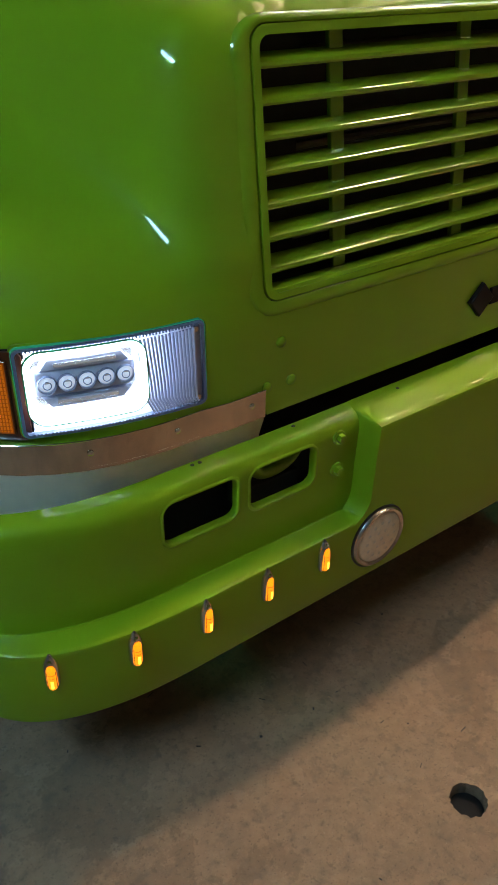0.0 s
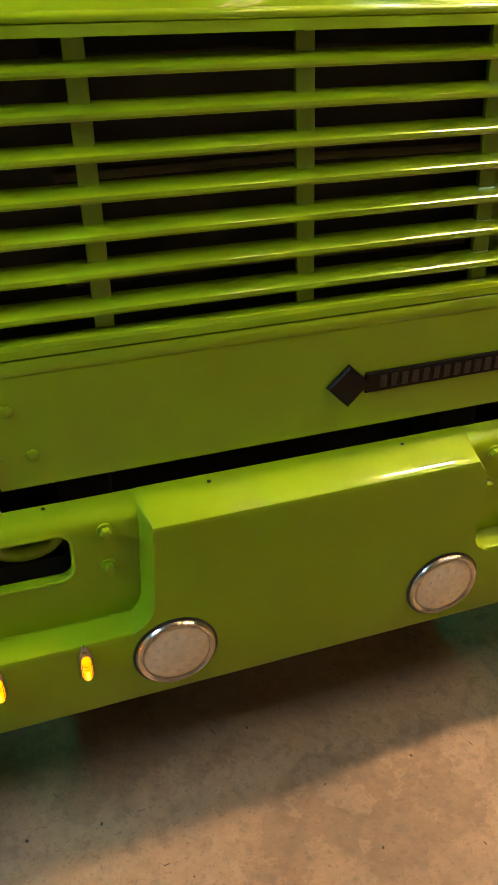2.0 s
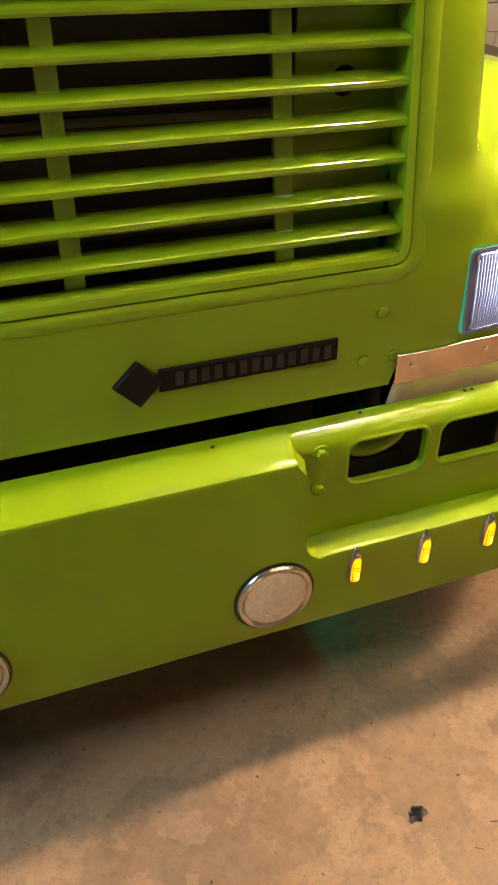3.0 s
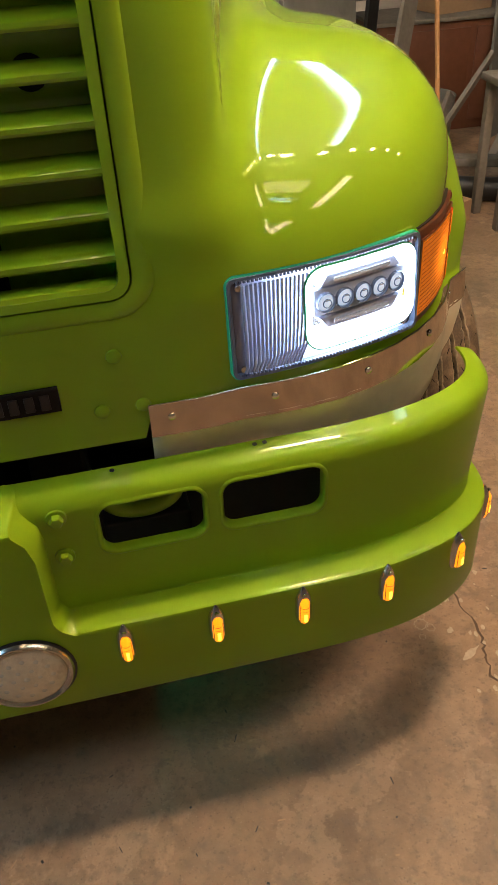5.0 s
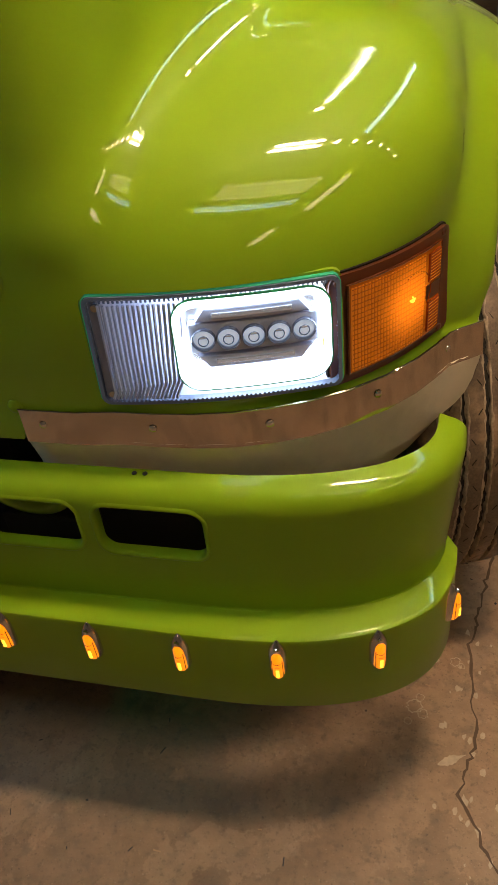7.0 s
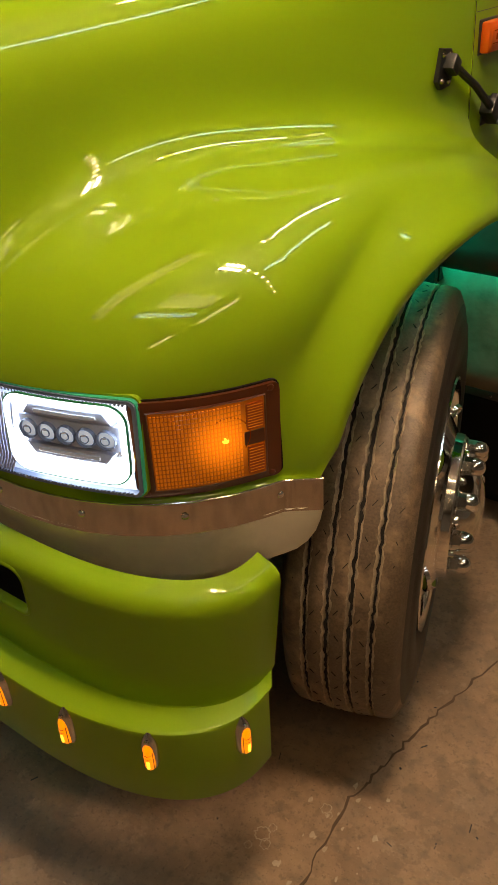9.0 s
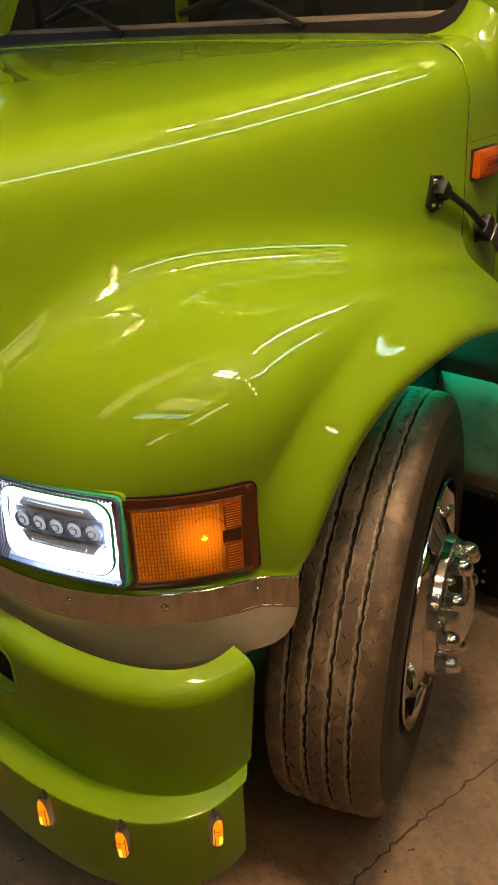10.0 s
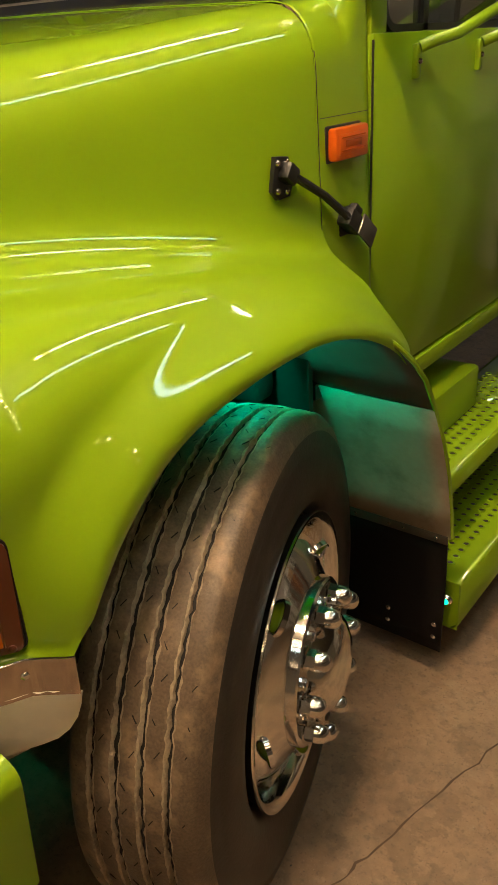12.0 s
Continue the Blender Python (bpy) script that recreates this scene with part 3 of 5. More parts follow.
bumper = build_bumper()
PLAN_X = [plan(q)[0].x for q in np.linspace(0, 1.1, 200)]
PLAN_Y = [plan(q)[0].y for q in np.linspace(0, 1.1, 200)]
for sx in (1, -1):
    for x0, x1 in ((0.463, 0.640), (0.667, 0.846)):
        bm = blank()
        rings = []
        for g, d in ((0.0065, 0.0012), (0.0045, -0.0008), (0.0018, -0.0018), (-0.001, -0.0014), (-0.003, 0.001), (-0.0038, 0.008), (-0.0038, 0.018)):
            ring = []
            for x, z in round_rect(x0 - g, x1 + g, 0.641 - g, 0.7445 + g, 0.026 + g, 7):
                y = float(np.interp(x, PLAN_X, PLAN_Y)) + 0.052 + 0.004 * float(smoothstep(0.4, 0.9, x)) + d
                ring.append(bm.verts.new((sx * x, y, z)))
            rings.append(ring)
        for p, q in zip(rings, rings[1:]):
            for i in range(len(p)):
                k = (i + 1) % len(p)
                bm.faces.new((p[i], p[k], q[k], q[i]))
        bmesh.ops.recalc_face_normals(bm, faces=bm.faces[:])
        part("opening_lip", bm, BUMPER_PAINT, bumper, angle=80)

# ---- front details ----
PIVOT = (0.75, 0.55)


def skin(u, z, lift=0.0):
    """A point on the nose and fender at height z, u metres outward along the front (past 0.75 it turns round the corner), lifted off the skin."""
    if u <= 0.75:
        o, d = (u, 0.55, z), (0, -1, 0)
    else:
        a = (u - 0.75) * 2.118
        o, d = (PIVOT[0], PIVOT[1], z), (math.sin(a), -math.cos(a), 0)
    p = cast(np.array([o], float), np.array([d], float))[0]
    if lift:
        h = 1e-3
        g = np.array([(hood_field(*(p + h * k)) - hood_field(*(p - h * k))) for k in np.eye(3)])
        p = p + lift * g / np.linalg.norm(g)
    return Vector(p)


def bolt(at, normal, r, h, mat, parent, name="bolt", hexagon=False):
    m = Matrix.Translation(at) @ Vector(normal).to_track_quat("X", "Z").to_matrix().to_4x4()
    if hexagon:
        bm = lathe([(0, r * 1.5), (h * 0.25, r * 1.5), (h * 0.3, r * 1.4), (h * 0.3, 0)], 20, m)
        add_lathe(bm, [(h * 0.3, r), (h * 0.9, r), (h, r * 0.85), (h, 0)], 6, m)
    else:
        bm = lathe([(0, r), (h * 0.5, r * 0.9), (h * 0.85, r * 0.55), (h, 0)], 16, m)
    return part(name, bm, mat, parent)


def band(u, z, lift=0.0):
    """A point of the upright trim band that runs round under the lamps."""
    p = skin(u, 0.868, lift + 0.10 * (0.868 - z) * float(smoothstep(0.7, 1.0, u)))
    return Vector((p.x, p.y, z))


def band_sheet(us, zs, lift, sx, back=0.004):
    bm = blank()
    a = add_grid(bm, [[(sx * p.x, p.y, p.z) for p in (band(u, z, lift) for z in zs)] for u in us])
    b = add_grid(bm, [[(sx * p.x, p.y, p.z) for p in (band(u, z, lift - back) for z in zs)] for u in us])
    for p, q in ((a[0], b[0]), (a[-1], b[-1]), ([r[0] for r in a], [r[0] for r in b]), ([r[-1] for r in a], [r[-1] for r in b])):
        for i in range(len(p) - 1):
            bm.faces.new((p[i], p[i + 1], q[i + 1], q[i]))
    return bm


TRIM_U = [0.5715, 0.60, 0.66, 0.72, 0.78, 0.84, 0.90, 0.96, 1.02, 1.08, 1.14, 1.20, 1.25, 1.29, 1.31, 1.325, 1.336, 1.342, 1.345]
for sx in (1, -1):
    strip = part("trim_strip", band_sheet(TRIM_U, [0.828, 0.842, 0.856, 0.872, 0.888], 0.006, sx), STEEL, truck, "polished stainless trim strip with small screws")
    part("edge_bead", tube([(sx * p.x, p.y, p.z) for p in (band(u, 0.8885, 0.006) for u in TRIM_U)], 0.0016, 6), CHROME, strip)
    for u in (0.606, 0.777, 0.955, 1.125, 1.285):
        p, q = band(u, 0.863, 0.006), band(u, 0.863, 0.03)
        bolt((sx * p.x, p.y, p.z), (sx * (q.x - p.x), q.y - p.y, 0), 0.0065, 0.004, CHROME, strip, "screw")
    bm = blank()
    rows = []
    for u in TRIM_U:
        k = float(smoothstep(1.12, 1.34, u))
        f = math.sqrt(max(0.02, 1 - (max(0.0, u - 1.285) / 0.0602) ** 2))
        rows.append([band(u, 0.834 + (z + dz * k - 0.834) * f, l + dl * k) for z, l, dz, dl in ((0.834, 0.006, 0, 0), (0.826, 0.004, 0, 0.002), (0.806, -0.003, -0.005, 0.006), (0.778, -0.012, -0.01, 0.012), (0.735, -0.022, 0, 0.016), (0.70, -0.03, 0.04, 0.016))])
    add_grid(bm, [[(sx * p.x, p.y, p.z) for p in r] for r in rows])
    val = part("valance", bm, CREAM, truck, "cream painted lower valance curving under the fender")
    mod = val.modifiers.new("thick", "SOLIDIFY")
    mod.thickness, mod.offset = 0.003, -1
    # rivet heads on the nose
    for x, z in ((0.532, 0.981), (0.502, 0.889), (0.565, 0.890)):
        p = skin(x, z)
        bolt((sx * p.x, p.y + 0.001, p.z), (0, -1, 0), 0.0125, 0.008, PAINT, hood, "rivet")


# ---- headlights ----
def headlight(sx):
    hl = empty("headlight")
    hl.parent = truck
    a, b = Vector((0.708, 0.109, 0)), Vector((1.040, 0.187, 0))
    ang = math.degrees(math.atan2(b.y - a.y, b.x - a.x))
    L = (b - a).length
    m = pose(a.x, a.y, 0.905, 0, 0, ang) @ pose(0, 0, 0, -3.5)
    if sx < 0:
        m = Matrix.Diagonal((-1, 1, 1, 1)) @ m
    H = 0.166

    def put(name, bm, mat, label="", parent=hl, smooth=True):
        xs = [v.co.x for v in bm.verts]
        if max(xs) - min(xs) > 0.06:
            for k in range(1, 10):
                bmesh.ops.bisect_plane(bm, geom=bm.verts[:] + bm.edges[:] + bm.faces[:], plane_co=(L * k / 10, 0, 0), plane_no=(1, 0, 0))
        for v in bm.verts:
            k = min(1.0, max(0.0, v.co.x / L))
            v.co.y -= 0.068 * k * (1 - k)
        bmesh.ops.transform(bm, matrix=m, verts=bm.verts[:])
        return part(name, bm, mat, parent, label, smooth)

    c = new("cutter", bpy.data.meshes.new("cutter"))
    bm = prism(round_rect(-0.004, L + 0.003, -0.004, H + 0.004, 0.016), -0.09, 0.075)
    bmesh.ops.transform(bm, matrix=m, verts=bm.verts[:])
    bmesh.ops.recalc_face_normals(bm, faces=bm.faces[:])
    bm.to_mesh(c.data)
    bm.free()
    # bowl and its bright inside
    bm = blank()
    add_grid(bm, [[(x, 0.0, z) for x, z in o] for o in (round_rect(0, L, 0, H, 0.012) + [round_rect(0, L, 0, H, 0.012)[0]],)] + [[(x, 0.055, z) for x, z in round_rect(0.05, L - 0.012, 0.02, H - 0.015, 0.012) + [round_rect(0.05, L - 0.012, 0.02, H - 0.015, 0.012)[0]]]])
    put("bowl", bm, BOWL, "bright reflector bowl")
    put("bowl_back", prism(round_rect(0.048, L - 0.01, 0.018, H - 0.013, 0.012), 0.055, 0.06), BOWL)
    put("collar", ring_of(round_rect(-0.0055, L + 0.004, -0.0055, H + 0.0055, 0.017), round_rect(0.0005, L - 0.0005, 0.0005, H - 0.0005, 0.012), 0.001, 0.035), PAINT)
    # added glowing ring: the lamp's spill on the green paint round it
    put("cover_edge", ring_of(round_rect(-0.0018, L + 0.0016, -0.0018, H + 0.0018, 0.0135), round_rect(-0.0004, L + 0.0004, -0.0004, H + 0.0004, 0.0122), -0.007, 0.001), COVER_GLOW, "thin green ring with added glow for lamp light on the paint")
    # rim of the clear cover
    put("bezel", ring_of(round_rect(0, L, 0, H, 0.012), round_rect(0.005, L - 0.005, 0.005, H - 0.005, 0.009), -0.010, 0.004), COVER, "clear ribbed cover edge")
    for i in range(int((L - 0.02) / 0.0062)):
        x = 0.012 + i * 0.0062
        for z in (0.004, H - 0.008):
            put("rib", box((x, -0.0115, z), (x + 0.003, -0.008, z + 0.004)), COVER, smooth=False)
    # fluted side of the cover
    for i in range(17):
        x = 0.022 + i * 0.0062
        lean = 0.010 * (i / 16)
        bm = blank()
        add_tube(bm, [(x + lean, -0.010, H - 0.012), (x + lean * 0.3, -0.012, H * 0.45), (x, -0.010, 0.02 + 0.0012 * i), (x - 0.004 - 0.0006 * i, -0.010, 0.010)], 0.0023, 6)
        put("flute", bm, FLUTE)
    put("side_panel", box((0.007, -0.006, 0.009), (0.023, 0.004, H - 0.009), 0.003), SCREW_PAD, "violet-grey end of the cover")
    bm = blank()
    add_grid(bm, [[(x, y, z) for z in (0.008, H - 0.008)] for x, y in ((0.024, 0.0), (0.06, 0.012), (0.135, 0.045))])
    put("fluted_back", bm, SIDE_GLOW)
    # lamp unit
    x0, x1, z0, z1 = 0.118, L - 0.014, 0.024, H - 0.008
    o, n = round_rect(x0, x1, z0, z1, 0.03), round_rect(x0 + 0.0095, x1 - 0.0095, z0 + 0.0125, z1 - 0.0095, 0.022)
    lamp = put("lamp_ring", ring_of(o, n, -0.016, 0.03), LED_WHITE, "glowing white ring of the headlamp")
    put("lamp_edge", ring_of(round_rect(x0 - 0.0025, x1 + 0.0025, z0 - 0.0025, z1 + 0.0025, 0.033), o, -0.015, -0.011), LAMP_EDGE)
    put("lamp_back", prism(n, 0.012, 0.02), LED_BACK)
    zc = (z0 + z1) / 2 + 0.006
    put("lens_bar", box((x0 + 0.018, -0.006, zc - 0.0225), (x1 - 0.015, 0.012, zc + 0.0225), 0.004), COVER_GREY)
    n5 = 5
    for i in range(n5):
        x = x0 + 0.038 + i * (x1 - x0 - 0.074) / (n5 - 1)
        mm = Matrix.Translation((x, -0.005, zc)) @ pose(0, 0, 0, 0, 0, -90)
        lens = put("projector_lens", lathe([(0, 0.0145), (0.0030, 0.0135), (0.0062, 0.010), (0.0084, 0.005), (0.0090, 0)], 24, mm), PROJ)
        put("lens_ring", lathe([(0.004, 0.0148), (0.0075, 0.0151), (0.0078, 0.0158), (0.0062, 0.0164), (0.0, 0.0165)], 24, mm), LENS_RIM, parent=lens)
        put("lens_step", lathe([(0.0076, 0.0078), (0.0092, 0.0074), (0.0094, 0.0066), (0.0084, 0.0060)], 20, mm), LENS_RIM, parent=lens)
        # small glowing box, a highlight modelled onto the lens
        put("lens_glint", box((x - 0.004, -0.0150, zc + 0.0040), (x + 0.004, -0.0085, zc + 0.0072), 0.001), LED_BACK, parent=lens)
    for s2 in (1, -1):
        zb = zc + s2 * 0.034
        bm = prism([(x0 + 0.028, zb - 0.009), (x1 - 0.026, zb - 0.009), (x1 - 0.040, zb + 0.010), (x0 + 0.042, zb + 0.010)] if s2 > 0 else [(x0 + 0.042, zb - 0.010), (x1 - 0.040, zb - 0.010), (x1 - 0.026, zb + 0.009), (x0 + 0.028, zb + 0.009)], -0.008, 0.012, bevel=0.003)
        put("reflector_bar", bm, COVER_GREY)
        put("reflector_strip", box((x0 + 0.052, -0.010, zb - 0.003), (x1 - 0.050, -0.006, zb + 0.004), 0.001), LED_BACK)
    for z in (0.016, H - 0.016):
        put("screw", lathe([(0, 0.006), (0.003, 0.0055), (0.004, 0)], 12, Matrix.Translation((0.017, -0.006, z)) @ pose(0, 0, 0, 0, 0, -90)), CHROME)
    return c


def shaped_patch(u0, u1, z0, z1, r, lift, sx=1, back=0.006, n=12):
    """A rounded sheet over the skin: its corners are cut to the radius r."""
    us = [u0 + r * k for k in (0.0, 0.08, 0.3, 0.6, 1.0)]
    us += [u0 + r + (u1 - u0 - 2 * r) * k / n for k in range(1, n)]
    us += [u1 - r * k for k in (1.0, 0.6, 0.3, 0.08, 0.0)]
    bm = blank()
    sheets = []
    for l in (lift, lift - back):
        rows = []
        for u in us:
            d = max(0.0, r - min(u - u0, u1 - u)) / r
            e = r * (1 - math.sqrt(max(0.0, 1 - d * d)))
            rows.append([(sx * p.x, p.y, p.z) for p in (skin(u, z0 + e + (z1 - z0 - 2 * e) * k / 6, l) for k in range(7))])
        sheets.append(add_grid(bm, rows))
    a, b = sheets
    for p, q in ((a[0], b[0]), (a[-1], b[-1]), ([v[0] for v in a], [v[0] for v in b]), ([v[-1] for v in a], [v[-1] for v in b])):
        for i in range(len(p) - 1):
            bm.faces.new((p[i], p[i + 1], q[i + 1], q[i]))
    return bm


def amber_lamp(sx):
    am = empty("turn_signal")
    am.parent = truck
    at = lambda u, z, l: (lambda p: (sx * p.x, p.y, p.z))(skin(u, z, l))
    part("gasket", shaped_patch(1.052, 1.301, 0.8915, 1.0665, 0.016, 0.004, sx), GASKET, am, "dark rubber gasket")
    part("lamp_base", shaped_patch(1.055, 1.298, 0.894, 1.064, 0.014, 0.010, sx, 0.008), AMBER_EDGE, am, "dark amber lamp edge")
    part("lens", shaped_patch(1.083, 1.269, 0.908, 1.049, 0.006, 0.0135, sx), AMBER_DEEP, am, "lit ribbed amber lens")
    part("lens_border", tube([at(u, z, 0.0125) for u, z in ((1.083, 0.908), (1.13, 0.908), (1.18, 0.908), (1.23, 0.908), (1.269, 0.908), (1.269, 1.049), (1.23, 1.049), (1.18, 1.049), (1.13, 1.049), (1.083, 1.049), (1.083, 0.908))], 0.0022, 6), AMBER_EDGE, am)
    for i in range(25):
        u = 1.089 + i * 0.0057
        part("rib", tube([at(u, z, 0.0133) for z in (0.913, 0.98, 1.044)], 0.0021, 6), AMBER, am)
    for i in range(17):
        z = 0.917 + i * 0.0078
        part("cross_rib", tube([at(u, z, 0.0150) for u in (1.088, 1.12, 1.15, 1.18, 1.205, 1.23)], 0.0009, 5), AMBER_DEEP, am)
    c = skin(1.205, 0.988, 0.0125)
    q = skin(1.205, 0.988, 0.03)
    mb = Matrix.Translation((sx * c.x, c.y, c.z)) @ Vector((sx * (q.x - c.x), q.y - c.y, 0)).to_track_quat("X", "Z").to_matrix().to_4x4()
    part("dome_edge", tube([mb @ Vector((0.0014, sx * 0.036 * math.cos(t), 0.036 * math.sin(t))) for t in np.linspace(-0.7, 2.2, 18)], 0.0009, 5), ORANGE_DEEP, am)
    part("bulb", lathe([(0.0005, 0.006), (0.0025, 0.005), (0.0035, 0.0025), (0.0037, 0)], 20, mb @ Matrix.Translation((0, -0.004 * sx, -0.004))), AMBER_HOT, am, "bright bulb behind the lens")
    for z0, z1 in ((0.914, 0.965), (0.996, 1.042)):
        plate = part("reflex_plate", shaped_patch(1.236, 1.265, z0, z1, 0.002, 0.0165, sx, 0.003, 3), ORANGE_DEEP, am)
        for k in range(9):
            z = z0 + 0.004 + k * (z1 - z0 - 0.008) / 8
            part("fine_line", tube([at(u, z, 0.0166) for u in (1.238, 1.25, 1.263)], 0.0008, 4), AMBER, plate)
    part("dark_bar", shaped_patch(1.232, 1.266, 0.968, 0.992, 0.002, 0.0150, sx, 0.003, 3), AMBER_EDGE, am)
    for u in (1.069, 1.281):
        for z in (0.901, 1.056):
            p, q = skin(u, z, 0.010), skin(u, z, 0.02)
            sc = bolt((sx * p.x, p.y, p.z), (sx * (q.x - p.x), q.y - p.y, 0), 0.0062, 0.003, AMBER_EDGE, am, "screw")
    part("side_tab", shaped_patch(1.046, 1.058, 0.962, 0.978, 0.003, 0.010, sx, 0.006, 3), TAB_YELLOW, am)


cs = [headlight(1), headlight(-1)]
cut(hood, cs)
hood.data.set_sharp_from_angle(angle=radians(40))
for sx in (1, -1):
    amber_lamp(sx)


# ---- emblem: a diamond and a bar ----
emblem = empty("emblem")
emblem.parent = truck
EY = 0.1
part("diamond", prism([(0.036, 0.926), (0.079, 0.968), (0.122, 0.926), (0.079, 0.882)], EY - 0.010, EY + 0.004, bevel=0.004), EMBLEM, emblem, smooth=False)
part("bar", prism([(0.115, 0.904), (0.444, 0.906), (0.444, 0.947), (0.115, 0.945)], EY - 0.006, EY + 0.004, bevel=0.002), EMBLEM, emblem, smooth=False)
for i in range(13):
    x = 0.142 + i * 0.0228
    part("mark", box((x, EY - 0.0085, 0.913), (x + 0.014, EY - 0.004, 0.939), 0.001), EMBLEM_MARK, emblem, smooth=False)


# ---- bumper details ----
def bumper_point(s, z):
    p, g = plan(s)
    return Vector((p.x, p.y, z)), g


def along(x):
    """The arc place at which the bumper's outer line reaches x."""
    return min(np.linspace(0.79, 1.37, 400), key=lambda s: abs(plan(s)[0].x - x) + (0 if x < 1.2 else abs(plan(s)[0].y - 0.165)))


def marker_light(sx, s, z):
    p, g = bumper_point(s, z)
    ml = empty("marker_light")
    ml.parent = truck
    m = Matrix.Translation((sx * p.x, p.y, p.z)) @ Matrix(((-g.y * 1.0, sx * g.x, 0, 0), (sx * g.x * 1.0, g.y, 0, 0), (0, 0, 1, 0), (0, 0, 0, 1))) @ Matrix.Diagonal((1.12, 1.15, 1.35, 1.0))
    base, lens = blank(), blank()
    rows = []
    for zz, w, d in ((-0.032, 0.004, 0.002), (-0.030, 0.010, 0.008), (-0.02, 0.0135, 0.012), (0.0, 0.0135, 0.013), (0.014, 0.013, 0.013), (0.022, 0.010, 0.010), (0.030, 0.005, 0.006), (0.034, 0.001, 0.001)):
        rows.append([(w * math.cos(t), d * math.sin(t), zz) for t in np.linspace(0, math.pi, 9)])
    vs = add_grid(base, rows)
    bmesh.ops.transform(base, matrix=m, verts=base.verts[:])
    part("base", base, DULL_CHROME, ml, "small chrome housing")
    rows = []
    for zz, w, d in ((-0.028, 0.003, 0.008), (-0.027, 0.0085, 0.013), (-0.02, 0.0112, 0.0165), (0.0, 0.0112, 0.0175), (0.013, 0.0102, 0.0165), (0.019, 0.0075, 0.0125), (0.020, 0.004, 0.008)):
        rows.append([(w * math.cos(t), d * math.sin(t), zz) for t in np.linspace(0, math.pi, 9)])
    add_grid(lens, rows)
    bmesh.ops.transform(lens, matrix=m, verts=lens.verts[:])
    part("lens", lens, AMBER_LIT, ml, "lit amber lens")
    part("glow_strip", box((-0.0024, 0.0150, -0.020), (0.0024, 0.0180, -0.006), 0.001, m), AMBER_HOT, ml)
    for zz in (-0.0015, 0.0045):
        part("lens_band", tube([m @ Vector((0.0100 * math.cos(t), 0.0172 * math.sin(t), zz)) for t in np.linspace(0.35, math.pi - 0.35, 7)], 0.0007, 5), AMBER_EDGE, ml)
    for e in (-1, 1):
        part("lens_edge", tube([m @ Vector((e * 0.0075, 0.0125, z)) for z in (-0.024, 0.008)], 0.0008, 5), AMBER_EDGE, ml)
    part("tip_stud", lathe([(0, 0.0035), (0.003, 0.003), (0.004, 0)], 10, m @ Matrix.Translation((0, 0.009, 0.024)) @ pose(0, 0, 0, 0, 0, 90)), CHROME, ml)
    return ml


for sx in (1, -1):
    for x in (0.471, 0.632, 0.790):
        marker_light(sx, x, 0.478)
    for s, z in ((along(0.951), 0.481), (along(1.107), 0.481), (along(1.2265), 0.477)):
        marker_light(sx, s, z)
    fog = empty("fog_lamp", (sx * 0.297, 0, 0.450))
    fog.parent = truck
    mm = pose(0, 0, 0, 0, 0, -90)
    part("grommet", lathe([(-0.004, 0.085), (0.003, 0.085), (0.005, 0.081), (0.003, 0.078)], 48, mm), BLACK, fog)
    part("ring", lathe([(-0.002, 0.082), (0.006, 0.081), (0.011, 0.077), (0.012, 0.073), (0.008, 0.068), (0.002, 0.067)], 48, mm), DULL_CHROME, fog, "worn chrome ring")
    part("lens", lathe([(0.004, 0.069), (0.009, 0.065), (0.012, 0.05), (0.0135, 0.025), (0.014, 0)], 48, mm), LENS_WHITE, fog, "unlit frosted clear lens")
    for i, (rr, nn) in enumerate(((0.0, 1), (0.022, 6), (0.044, 12))):
        for k in range(nn):
            a = 2 * math.pi * k / nn
            part("led_dot", lathe([(0, 0.0065), (0.001, 0.006), (0.0022, 0.003), (0.0025, 0)], 10, Matrix.Translation((rr * math.cos(a), -0.0128 + 0.001 * i, rr * math.sin(a))) @ mm), LENS_DOT, fog)
    for z in (0.739, 0.656):
        bolt((sx * 0.402, 0.052, z), (0, -1, 0), 0.011, 0.016, PAINT, bumper, "bolt", True)
    # tow hook behind the inner opening
    bm = blank()
    pts = []
    for t in np.linspace(-0.3, math.pi + 0.4, 18):
        pts.append((sx * (0.540 + 0.058 * math.cos(t)), 0.098 + 0.012 * math.sin(t), 0.722 - 0.046 * math.sin(t)))
    add_tube(bm, pts, 0.015, 12)
    part("tow_hook", bm, PAINT, truck)
    part("hook_mount", box((sx * 0.47, 0.10, 0.60), (sx * 0.62, 0.5, 0.66), 0.004), DARK, truck, smooth=False)
    # small holes along the bumper's top, as dark plugs
    for x, y, z in ((0.735, 0.093, 0.7820), (0.752, 0.0935, 0.7820), (0.50, 0.090, 0.7825), (0.20, 0.078, 0.7822)):
        part("hole_plug", lathe([(0, 0.0042), (0.0012, 0.0040), (0.0014, 0)], 10, Matrix.Translation((sx * x, y, z)) @ pose(0, 0, 0, 0, -90, 0)), BLACK, bumper)
# frame behind
part("cross_member", box((-0.9, 0.16, 0.42), (0.9, 0.22, 0.68), 0.01), DARK, truck, smooth=False)
part("frame_rail", box((0.36, 0.2, 0.55), (0.46, 3.4, 0.8), 0.01), DARK, truck, smooth=False)
part("frame_rail", box((-0.46, 0.2, 0.55), (-0.36, 3.4, 0.8), 0.01), DARK, truck, smooth=False)


